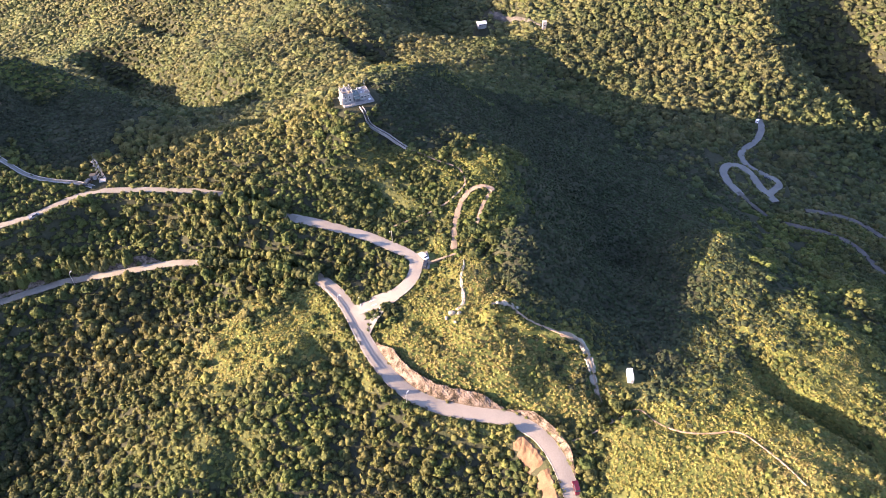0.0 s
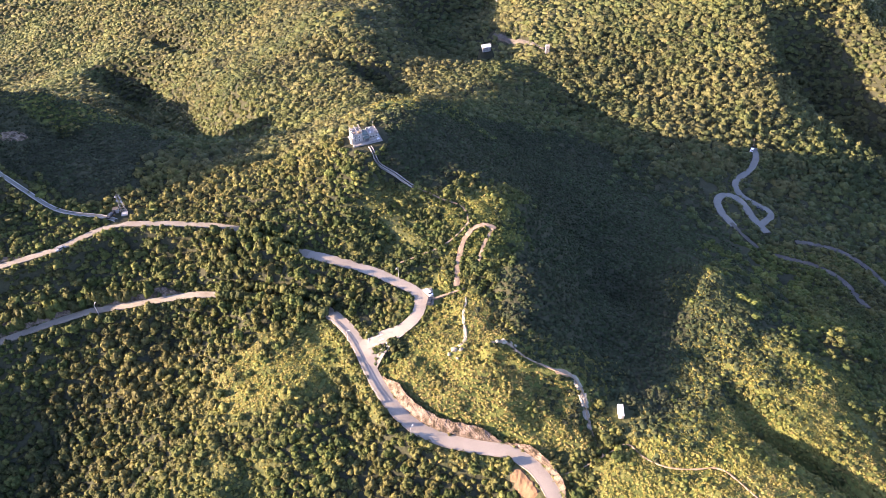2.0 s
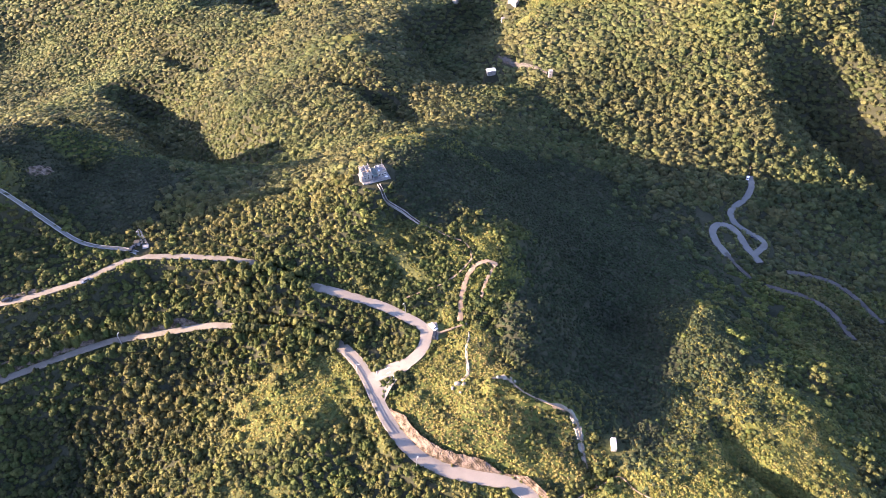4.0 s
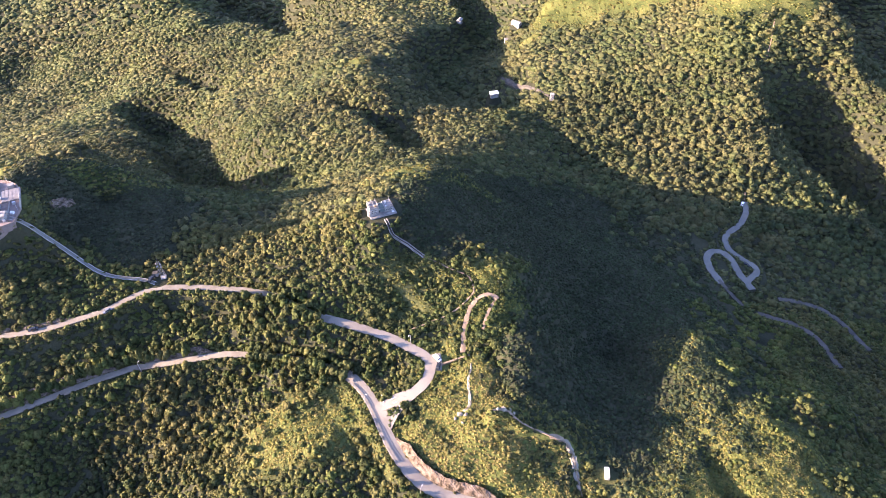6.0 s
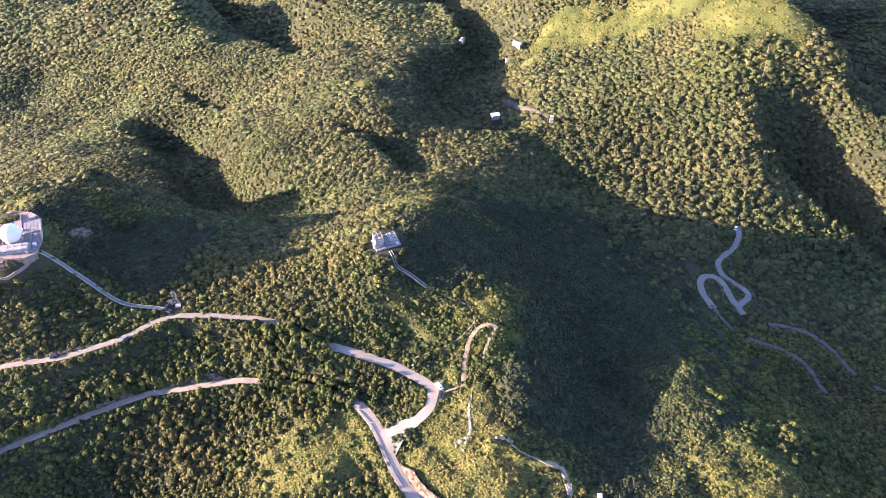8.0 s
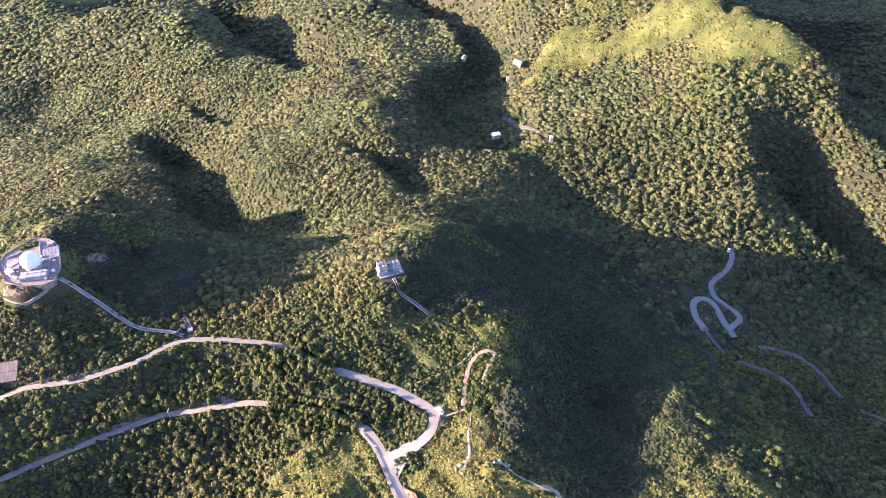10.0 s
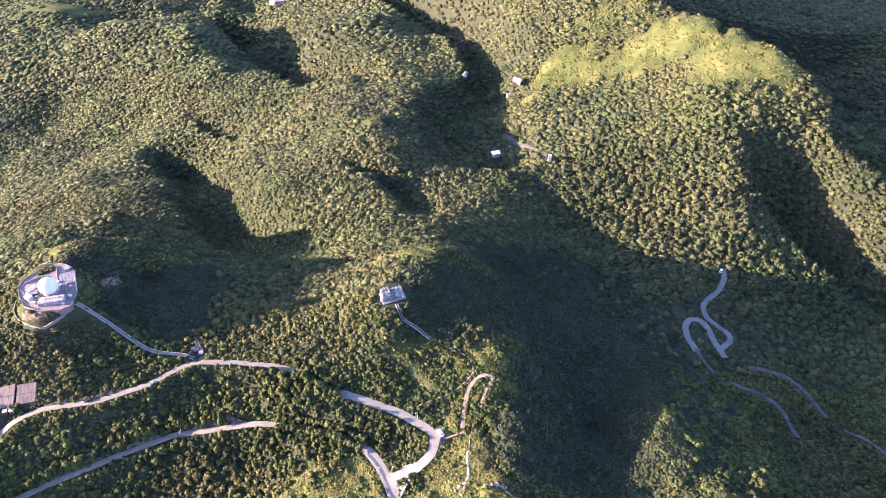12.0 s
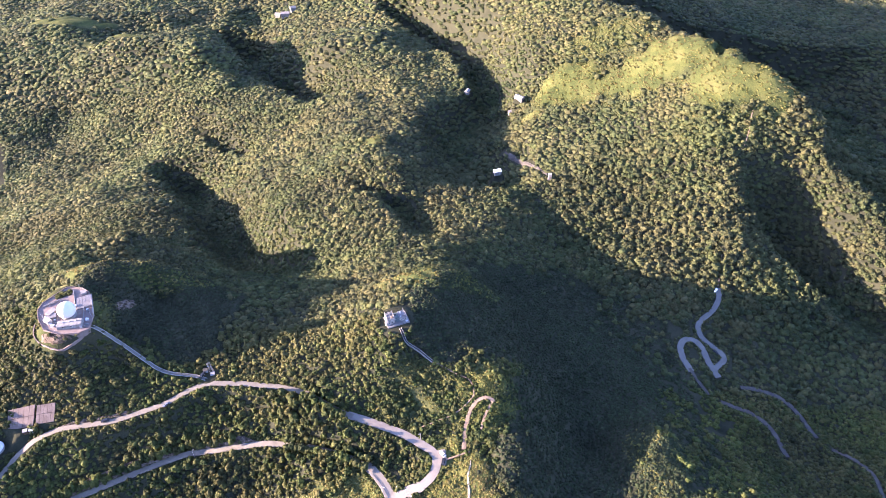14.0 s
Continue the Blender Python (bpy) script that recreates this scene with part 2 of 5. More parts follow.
# ---- the lie of the land: ridge, bank and hollow lines (x, y, height) ----
LANDFORMS = {
    "near_bank": [(-89, 116, -34), (-58, 110, -30), (-57, 139, -20), (-34, 131, -24), (-6, 108, -26), (0, 50, -45)],
    # (-280, 90) to (-292, 160): unseen western rise, added to shade the wood
    "left_wood": [(-300, 60, -60), (-280, 90, -27), (-286, 125, -19), (-292, 160, -20), (-198, 151, -43), (-204, 179, -25), (-187, 189, -25), (-167, 207, -17), (-151, 197, -28), (-139, 171, -34), (-147, 152, -47), (-160, 153, -47), (-169, 163, -38), (-144, 120, -56), (-117, 141, -40), (-120, 50, -60)],
    "west_bank": [(-146, 226, -14), (-119, 242, -8), (-94, 232, -5), (-115, 211, -20), (-109, 193, -28), (-92, 182, -26), (-107, 167, -36), (-129, 184, -30), (-77, 200, -10), (-65, 186, -16), (-50, 206, -12), (-63, 223, -3), (-82, 265, -8), (-78, 165, -25), (-79, 143, -29)],
    "tower_hill": [(-330, 200, -20), (-300, 280, -10), (-243, 275, 8), (-243, 300, 1), (-228, 295, 8.5), (-206, 298, 6.5), (-189, 297, 3), (-173, 294, -8), (-218, 334, -36), (-195, 284, -16), (-258, 330, -35), (-186, 330, -42), (-201, 262, -4), (-228, 246, 10), (-231, 224, 3), (-211, 225, -4), (-214, 212, -8), (-237, 196, -20), (-184, 214, -13)],
    "left_valley": [(-425, 449, -135), (-414, 486, -146), (-387, 519, -143), (-332, 530, -137), (-334, 560, -157), (-288, 545, -139), (-264, 531, -146), (-310, 504, -129), (-214, 504, -119), (-180, 512, -104), (-160, 460, -84), (-131, 443, -76), (-200, 430, -109), (-256, 420, -105), (-260, 380, -40), (-300, 360, -40), (-217, 345, -44), (-139, 360, -67), (-105, 359, -61), (-257, 631, -148)],
    "spine_ridge": [(-71, 310, -22), (-66, 331, -28), (-41, 317, -14), (-12, 330, -21), (-28, 300, 1), (-2, 306, -3), (-36, 290, 2.5), (29, 325, -42), (23, 270, -15), (31, 236, -4), (29, 224, -3.5), (18, 238, -1.5), (4, 233, -0.5), (-14, 242, -1), (-38, 230, 7), (-40, 249, 12), (-36, 275, 9), (-24, 214, -8), (21, 205, -5)],
    "knoll": [(-46, 160, -22), (-31, 155, -18), (-11, 139, -17), (-1, 149, -14), (19, 143, -9), (38, 135, -18), (41, 145, -12), (57, 133, -20), (61, 141, -18), (32, 109, -22), (12, 118, -22), (15, 166, -11), (-1, 180, -14), (4, 196, -10), (-29, 181, -17)],
    "east_hollow": [(32, 224, -6), (42, 205, -19), (43, 193, -10.5), (33, 187, -8.5), (60, 166, -25), (77, 205, -46), (90, 232, -44), (61, 245, -42), (65, 290, -42), (96, 300, -56), (115, 203, -21.5), (103, 182, -20)],
    "right_spur": [(56, 102, -16), (76, 109, -13), (99, 91, -3), (121, 111, -15), (126, 133, -16), (105, 133, -17), (84, 137, -19), (99, 156, -22), (121, 173, -18), (147, 143, -19), (100, 40, 10)],
    "east_bank": [(151, 212, -39), (168, 202, -41), (152, 166, -18), (166, 168, -21), (147, 190, -35), (136, 187, -27), (176, 155, -33), (199, 178, -42), (204, 205, -53), (186, 236, -52), (162, 228, -57), (237, 240, -70), (330, 240, -75), (330, 150, -20), (300, 60, 0)],
    "hairpin_slope": [(120, 290, -60), (158, 304, -65), (178, 295, -69), (194, 321, -76), (171, 345, -71), (199, 365, -75), (168, 387, -72), (275, 339, -81), (220, 267, -72), (205, 256, -65), (174, 262, -63)],
    "far_slope": [(87, 423, -86), (143, 436, -80), (187, 425, -69), (226, 411, -60), (246, 384, -74), (265, 440, -84), (304, 443, -80), (333, 451, -57), (290, 485, -62), (303, 513, -53), (347, 512, -47), (420, 430, -60), (420, 330, -80), (229, 472, -53), (234, 530, -40), (179, 508, -63)],
    "grass_hill": [(116, 536, -76), (150, 565, -63), (190, 593, -46), (237, 572, -24), (286, 586, -6), (319, 546, -19), (365, 600, -42), (390, 560, -48), (450, 560, -90), (480, 620, -130), (480, 700, -150), (420, 700, -160), (325, 650, -35), (300, 700, -42), (262, 745, -45), (232, 800, -50), (189, 709, -10), (169, 649, -47), (131, 653, -60), (234, 650, -9), (350, 800, -180)],
    "middle_ridge": [(-180, 622, -111), (-141, 530, -84), (-98, 483, -74), (-98, 440, -70), (-58, 410, -57), (-34, 438, -67), (-35, 464, -79), (17, 438, -67), (62, 453, -78), (83, 517, -89), (26, 537, -95), (-7, 534, -78), (-26, 579, -86), (18, 585, -91), (-81, 555, -65), (-64, 516, -65)],
    "far_valley": [(-205, 849, -109), (-123, 855, -100), (-56, 900, -131), (-42, 850, -127), (-67, 790, -100), (-30, 762, -101), (34, 800, -70), (84, 717, -52), (9, 688, -95), (74, 635, -83), (-52, 613, -76), (-107, 632, -89), (-153, 696, -102), (-85, 960, -139), (85, 1000, -25), (105, 920, -20), (125, 840, -22), (150, 775, -26), (70, 1100, -40)],
    "far_left_hills": [(-817, 1200, -239), (-723, 1050, -189), (-642, 1000, -175), (-560, 990, -196), (-500, 985, -192), (-440, 1015, -196), (-412, 957, -153), (-375, 990, -196), (-350, 1060, -205), (-477, 1080, -193), (-556, 1060, -191), (-515, 915, -145), (-573, 867, -181), (-547, 757, -213), (-449, 662, -197), (-387, 707, -181), (-314, 763, -130), (-263, 782, -148), (-263, 830, -168), (-308, 895, -172), (-371, 849, -118), (-418, 818, -146), (-262, 702, -132), (-310, 607, -164), (-429, 553, -156), (-600, 450, -170), (-800, 700, -200)],
    "far_east": [(300, 950, -215), (450, 900, -230), (560, 800, -200), (660, 1094, -243), (600, 1200, -245), (900, 1300, -260)],
}
LAND = np.array([p for line in LANDFORMS.values() for p in line], float)
LX = LAND[:, :2]


def solve_land():
    n = len(LX)
    k = -np.linalg.norm(LX[:, None] - LX[None], axis=2) + 2.0 * np.eye(n)
    a = np.zeros((n + 3, n + 3))
    a[:n, :n], a[:n, n], a[:n, n + 1:] = k, 1, LX / 100
    a[n:, :n] = a[:n, n:].T
    return np.linalg.solve(a, np.r_[LAND[:, 2], 0, 0, 0])


LW = solve_land()


def lie(x, y):
    """Height of the smooth hillside through the landform lines."""
    q = np.stack([np.ravel(x), np.ravel(y)], 1).astype(float)
    out = np.empty(len(q))
    n = len(LX)
    for i in range(0, len(q), 8000):
        c = q[i:i + 8000]
        out[i:i + 8000] = -np.linalg.norm(c[:, None] - LX[None], axis=2) @ LW[:n] + LW[n] + c @ LW[n + 1:] / 100
    return np.clip(out, -260, 60).reshape(np.shape(x))


def wave(x, y, length, seed=0.0):
    """Smooth irregular wave between about -1 and 1."""
    a, b = np.asarray(x) / length, np.asarray(y) / length
    return (np.sin(a * 6.1 + 1.7 * np.sin(b * 4.3 + seed) + seed) + np.sin(b * 5.3 + 1.9 * np.sin(a * 3.9 - seed) + 2 * seed) + np.sin((a + b) * 9.7 + seed * 3) * 0.6) / 2.6


def mottle(x, y, size, seed=0.0):
    """Smooth random mottling between 0 and 1, its spots about size metres wide."""
    a, b = np.asarray(x, float) / size + 19.7 * seed, np.asarray(y, float) / size - 7.3 * seed
    i, j = np.floor(a), np.floor(b)
    u, v = a - i, b - j
    u, v = u * u * (3 - 2 * u), v * v * (3 - 2 * v)
    toss = lambda p, q: np.mod(np.sin(p * 127.1 + q * 311.7 + seed * 74.7) * 43758.5453, 1.0)
    return (toss(i, j) * (1 - u) + toss(i + 1, j) * u) * (1 - v) + (toss(i, j + 1) * (1 - u) + toss(i + 1, j + 1) * u) * v


def spurs(x, y, size, seed=0.0):
    """Sharp-backed ribs and hollows of a worn hillside, about -1 to 1."""
    out, k, q = 0.0, 1.0, size
    for n in range(3):
        out = out + k * (1 - 2.6 * np.abs(2 * mottle(x + 0.35 * y, y * 0.8, q, seed + n) - 1))
        k, q = k * 0.5, q * 0.48
    return out / 1.6


def oval(x, y, cx, cy, rx, ry, edge=0.22):
    d = np.hypot((x - cx) / rx, (y - cy) / ry) + 0.5 * (mottle(x, y, 26.0, 1.0 + cx % 7) - 0.5) + 0.34 * (mottle(x, y, 9.0, cy % 5) - 0.5)
    return np.clip((1 + edge - d) / (2 * edge), 0, 1)


# gullies on the lee side of ridges: depth, width, ridge line (x, y) in order of y
GULLIES = [(42, 125, [(-205, 705), (-255, 765), (-296, 822), (-338, 878), (-375, 940), (-430, 1030)]),
           (35, 80, [(-8, 676), (0, 695), (-12, 750), (-26, 795), (-64, 892), (-111, 963), (-147, 1018)]),
           (29, 118, [(-44, 516), (-45, 540), (-46, 575), (-54, 602), (-32, 648), (-8, 682)]),
           (15, 40, [(-50, 412), (-58, 434), (-78, 468), (-112, 487)]),
           (29, 95, [(-205, 376), (-267, 475), (-328, 571), (-374, 630)]),
           (13, 40, [(-262, 630), (-303, 657), (-345, 700)]),
           (110, 700, [(327, 541), (300, 570), (283, 595), (266, 625), (240, 668), (224, 692), (196, 730), (165, 775), (140, 840), (120, 920), (100, 1000), (85, 1100)]),
           (30, 120, [(360, 454), (347, 476), (326, 517), (327, 541)]),
           (12, 17, [(120, 97), (109, 112), (99, 124)]),
           (8, 26, [(-86, 72), (-82, 90), (-75, 104)]),
           (24, 85, [(293, 344), (283, 369), (261, 402), (252, 448), (241, 497)])]


def gully(x, y):
    """Depth of ground worn away to the lee of the ridges."""
    out = np.zeros(np.shape(x))
    for depth, width, line in GULLIES:
        p = np.array(line, float)
        k = np.argsort(p[:, 1])
        py, px = p[k, 1], p[k, 0]
        u = (x - np.interp(y, py, px) - 0.03 * width * wave(x, y, 40.0, depth)) / width
        end = np.clip((y - py[0]) / 30 + 0.6, 0, 1) * np.clip((py[-1] - y) / 40 + 0.6, 0, 1)
        drop = np.where(u < 0.32, np.sin(np.clip(u / 0.32, 0, 1) * math.pi / 2), np.cos(np.clip((u - 0.32) / 0.68, 0, 1) * math.pi / 2) ** 1.3)
        out = np.maximum(out, depth * end * drop)
    return out


# open, treeless ground: centre, half widths, share of cover taken away; first sunny meadow and scrub, then fern slopes
# coloured darker for their shade
MEADOW = [(18, 138, 44, 24, 1.0), (-60, 152, 32, 18, 0.7), (100, 100, 62, 33, 1.0), (116, 136, 34, 28, 0.85), (112, 190, 16, 22, 0.3), (15, 214, 17, 24, 0.85), (198, 640, 72, 34, 1.0), (108, 658, 40, 27, 0.95), (252, 590, 48, 42, 0.95), (250, 640, 50, 40, 0.8), (160, 700, 50, 26, 0.55),
          (286, 575, 26, 36, 0.8), (240, 545, 40, 26, 0.42), (-20, 302, 32, 13, 1.0), (-44, 297, 14, 9, 0.8), (-15, 316, 20, 8, 0.7), (-91, 550, 12, 9, 0.9), (69, 622, 11, 8, 1.0), (-20, 212, 24, 16, 0.35), (-236, 250, 22, 20, 0.6), (150, 130, 30, 12, 0.4), (-75, 112, 20, 9, 0.5), (1, 165, 20, 22, 1.0),
          (-212, 297, 38, 11, 1.0), (-244, 293, 14, 12, 0.9), (-12, 216, 20, 17, 0.45), (-510, 915, 45, 13, 0.9), (-650, 1025, 70, 26, 0.8), (-570, 945, 30, 16, 0.6)]
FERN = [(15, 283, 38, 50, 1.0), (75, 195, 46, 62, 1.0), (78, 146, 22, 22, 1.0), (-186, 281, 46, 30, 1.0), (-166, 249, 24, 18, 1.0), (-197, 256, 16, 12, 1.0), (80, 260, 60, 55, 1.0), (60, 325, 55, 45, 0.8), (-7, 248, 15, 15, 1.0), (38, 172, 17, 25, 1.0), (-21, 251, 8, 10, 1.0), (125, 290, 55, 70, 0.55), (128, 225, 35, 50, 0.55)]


def covered(x, y, spots):
    g = np.zeros(np.shape(x))
    for cx, cy, rx, ry, share in spots:
        g = np.maximum(g, share * oval(x, y, cx, cy, rx, ry))
    return g * np.where(np.asarray(y) > 450, np.clip(1.6 - gully(x, y) / 8, 0, 1), 1)


def open_ground(x, y):
    return np.maximum(covered(x, y, MEADOW), covered(x, y, FERN))


# ---- roads and paths: centre lines (x, y, height) and widths ----
ROADS = {
    "road_main": (5.0, [(39, 80, -20), (38, 86, -20.5), (37, 91, -21), (36, 97, -21), (34, 104, -21.5), (30, 111.5, -22), (22, 117, -22), (10, 118.5, -22), (-1, 121, -22), (-10, 125, -21.5), (-17, 131, -20.5), (-23, 139, -19.5), (-28, 148, -19), (-32, 157, -19), (-37, 166, -19.5), (-43, 173, -20), (-49, 178, -21)]),
    "road_lower": (3.6, [(-46, 175.5, -20.5), (-49, 178, -21), (-63, 184, -23), (-80, 189, -25.5), (-107, 192, -28), (-129, 189, -30.5), (-152, 186, -33), (-171, 177, -34), (-187, 169, -35.5), (-203, 161, -37), (-240, 140, -40)]),
    "road_upper": (4.7, [(-30, 159, -18.6), (-24, 161, -17.6), (-18, 163.5, -16.5), (-12, 169, -15.4), (-9.5, 176, -15), (-11, 182.5, -15), (-18, 187, -15), (-29, 193, -14.5), (-41, 197, -14), (-50, 200, -13.7), (-61, 203, -13.5)]),
    "road_upper_west": (3.3, [(-58, 202, -13.5), (-61, 203, -13.5), (-72, 208, -13.5), (-85, 216, -13.5), (-101, 220, -14), (-125, 222, -14.8), (-145, 222, -15.3), (-154, 218, -16), (-167, 208, -17.5), (-193, 197, -19.5), (-223, 192, -21.5), (-235, 186, -24), (-243, 177, -28), (-249, 166, -32), (-256, 150, -36)]),
    "road_lay_by": (4.6, [(-8.2, 184.5, -15), (-6.6, 180.5, -15), (-7.4, 175.5, -15)]),
    "service_road": (1.9, [(-147, 224, -15.2), (-152, 226, -14.8), (-168, 225.5, -12.5), (-176, 227.5, -11), (-183, 231, -8.5), (-196, 236.5, -1.5), (-204, 239, 4), (-209, 240, 9), (-213, 240, 12), (-216, 240, 12.2)]),
    "road_far_upper": (4.0, [(201, 368, -76), (199, 357, -76), (191, 344, -76), (179, 333, -74), (174.5, 326, -73), (174.5, 316, -73), (179, 308, -72), (184, 302, -71), (186, 296, -70), (183, 290, -69), (178, 287, -68.5), (174, 282, -67.5)]),
    "road_far_loop": (4.4, [(176, 276, -67), (174, 284, -67.8), (172, 292, -68), (171.5, 301, -68), (168, 309, -68), (160, 309, -67), (155, 302, -66), (154, 291, -65), (157.5, 278, -64)]),
    "road_far_loop_tail": (2.2, [(156.8, 281, -64.2), (157.8, 277, -63.9), (161, 266, -63), (164, 258, -62)]),
    "road_far_middle": (3.0, [(188, 268, -66), (200, 268, -68), (212, 264, -69), (219, 257, -69.5), (222.5, 248, -69), (224, 239, -68), (226, 232, -66.5)]),
    "road_far_lower": (3.0, [(170, 253, -61.5), (177, 248.5, -60.3), (186, 243.5, -59), (191.5, 236.5, -57.5), (194.5, 229, -56), (195.5, 218, -55), (196, 210, -53.3)]),
    "road_far_end": (2.3, [(230, 222, -63), (237, 217, -61), (243, 209, -58.5), (245, 201, -56), (241.5, 188, -52), (238, 176, -48)]),
}
PATHS = {
    "footpath_ridge": (0.7, [(-15, 232, -1), (-9, 230, -2), (-1, 225, -3), (6, 223.5, -3.5), (9, 218, -4), (9, 213, -4.5)]),
    "footpath_loop": (2.2, [(20, 209, -4.6), (18.5, 211.5, -4.3), (14, 212, -4.3), (9, 209, -5.5), (6, 202, -7.5), (4.4, 194, -10.5), (4, 184, -13)]),
    "footpath_loop_inner": (1.4, [(20, 210, -5), (16.5, 205, -5.5), (14.5, 200, -7), (13, 194, -9)]),
    "footpath_slope": (0.7, [(9, 213, -4.5), (4, 207, -7), (-3, 202, -9), (-12, 199, -11), (-21, 196, -13)]),
    "footpath_bend": (0.9, [(-6, 178.5, -14.5), (-1, 180, -14), (7, 183, -13)]),
    "footpath_far_steps": (0.8, [(201, 370, -76), (203.5, 376, -76), (206.5, 386, -75.2), (208.5, 393, -73), (210.5, 401, -71)]),
    "footpath_knoll": (0.65, [(16, 149, -4), (21, 151, -5), (27, 146, -8), (33, 145, -10.5), (40, 142, -11.5), (46, 142, -13.5), (49, 136, -18), (49.5, 127, -20.5), (51, 119, -21), (53, 115, -21)]),
    "footpath_hollow": (0.42, [(38, 108, -21), (44, 110, -21), (53, 115, -21), (58, 118, -20.5), (62, 120, -19.5), (64, 113, -17.5), (70, 107.5, -14.5), (79, 106, -13), (87, 107, -12), (90, 100, -9), (93, 93, -6), (95, 85, -3)]),
    "footpath_far_hill": (0.7, [(281, 592, -9), (273, 583, -12), (271, 566, -20), (262, 545, -28), (258, 530, -36), (252, 516, -44)]),
}


def dense(line, step=1.5):
    """A smooth line through the given places, at even steps."""
    p = np.array(line, float)
    s = np.r_[0, np.cumsum(np.linalg.norm(np.diff(p[:, :2], axis=0), axis=1))]
    t = np.linspace(0, s[-1], max(4, int(s[-1] / step)))
    out = np.stack([np.interp(t, s, p[:, k]) for k in range(3)], 1)
    for _ in range(6):
        out[1:-1] = (out[:-2] + 2 * out[1:-1] + out[2:]) / 4
    return out


LINES = {n: (w, dense(l)) for n, (w, l) in {**ROADS, **PATHS}.items()}
WAY = np.concatenate([np.c_[l, np.full(len(l), w / 2), np.full(len(l), n in ROADS)] for n, (w, l) in LINES.items()])

# level places under buildings: x, y, radius, height
CLEAR = [(-250.4, 242, 1.4), (-248, 237, 1.4), (-246, 234.5, 1.4), (-243, 232.5, 1.4), (-240, 230.5, 1.4), (-237, 229.2, 1.4), (-234.5, 228.3, 1.4), (-231.5, 227.6, 1.4), (-228.4, 227.3, 1.4), (-224.6, 228.6, 1.4), (-221, 230.2, 1.4), (-218, 232.4, 1.4), (-215, 235, 1.4),
         (35, 143.6, 2.2), (31, 144, 1.6), (39, 142.8, 2.2), (43, 143, 2.2), (47, 140, 2.4), (48.8, 135, 2.4), (49, 130, 2.2), (49.6, 126, 1.6), (3.5, 151, 1.7), (7.8, 174.5, 0.9), (6.6, 170, 1.0), (6.7, 165, 1.1), (7.2, 160, 1.2), (7.3, 156, 1.3), (17.5, 152.6, 1.3), (40, 582, 4), (48, 570, 5), (54, 561, 4.5), (60, 552, 5), (66, 544, 4), (72, 536, 4), (80, 524, 3), (20.5, 150.4, 1.7), (23.6, 150.4, 1.3), (23.5, 109.5, 2.6), (26.5, 105.5, 3.4), (29, 101, 3.0), (30.5, 96, 2.6), (31.2, 91, 2.6), (31.6, 86, 2.4),
         (-33, 245, 1.7), (-31.5, 242, 1.7), (-29.5, 240, 1.7), (-26.5, 238.8, 1.7), (-23.5, 237.5, 1.7), (-20.5, 236, 1.7), (-18, 234.3, 1.7), (-15.5, 232.4, 1.7), (-231, 229.5, 2.5), (-226, 229, 2.5), (-245, 187, 7), (-231, 198, 6)]
PADS = [(-37.5, 254, 9.5, 8.6), (-228, 247, 15.5, 11.6), (-237, 259, 11, 11.5), (61, 131, 3.5, -20.2), (-146, 228, 4.5, -15.0), (-6.5, 180, 4.0, -15.1), (-254, 181, 5, -27), (31.5, 529, 5.2, -91), (58, 662, 5.5, -88.5)]


def nearest_way(x, y):
    """Distance to the nearest road edge, that road's height and whether it is a road, for many places."""
    q = np.stack([np.ravel(x), np.ravel(y)], 1)
    d, z, r = np.full(len(q), 1e3), np.zeros(len(q)), np.zeros(len(q))
    inside = np.where((np.abs(q[:, 0]) < 330) & (q[:, 1] > 60) & (q[:, 1] < 620))[0]
    for i in range(0, len(inside), 4000):
        c = inside[i:i + 4000]
        dd = np.hypot(q[c, 0, None] - WAY[None, :, 0], q[c, 1, None] - WAY[None, :, 1]) - WAY[None, :, 3]
        k = dd.argmin(1)
        d[c], z[c], r[c] = dd[np.arange(len(c)), k], WAY[k, 2], WAY[k, 4]
    return d.reshape(np.shape(x)), z.reshape(np.shape(x)), r.reshape(np.shape(x))


def land(x, y):
    """Ground height with roads and pads cut in."""
    z = lie(x, y) - gully(x, y)
    d, zr, r = nearest_way(x, y)
    trees = 1 - open_ground(x, y)
    near = np.clip((d - 0.5) / 7.0, 0, 1)
    far = np.clip((np.asarray(y) - 330) / 250.0, 0, 1)
    z = z - (3.0 + 1.0 * far) * trees * near - 0.5 * (1 - trees)
    z = z + 0.9 * wave(x, y, 21.0, 0.4) * near + 0.35 * wave(x, y, 7.0, 2.0) * near
    z = z + far ** 0.5 * (0.35 + 0.65 * trees) * 5.2 * spurs(x, y, 105.0, 1.0)
    z = z + near * (1 - far) * (0.7 + 0.8 * covered(x, y, FERN)) * spurs(x, y, 34.0, 5.0)
    reach = np.where(r > 0.5, 4.5, 2.0)
    k = np.clip((d - 1.3) / reach, 0, 1)
    k = k * k * (3 - 2 * k)
    z = z * k + (zr - 0.3) * (1 - k)
    for px, py, pr, pz in PADS:
        k = np.clip((np.hypot(x - px, y - py) - pr) / 5.0, 0, 1)
        k = k * k * (3 - 2 * k)
        z = z * k + pz * (1 - k)
    return z


def axis(lo, hi, step, first, last, grow=1.13):
    """Even steps from lo to hi, growing steps out to first and last."""
    mid = list(np.arange(lo, hi + 0.1, step))
    for end, sign in ((first, -1), (last, 1)):
        s, p, side = step, mid[0] if sign < 0 else mid[-1], []
        while (end - p) * sign > 0:
            s = min(s * grow, 12.0) if abs(p) < 1100 else s * 1.5
            p += s * sign
            side.append(p)
        mid = side[::-1] + mid if sign < 0 else mid + side
    return np.array(mid)


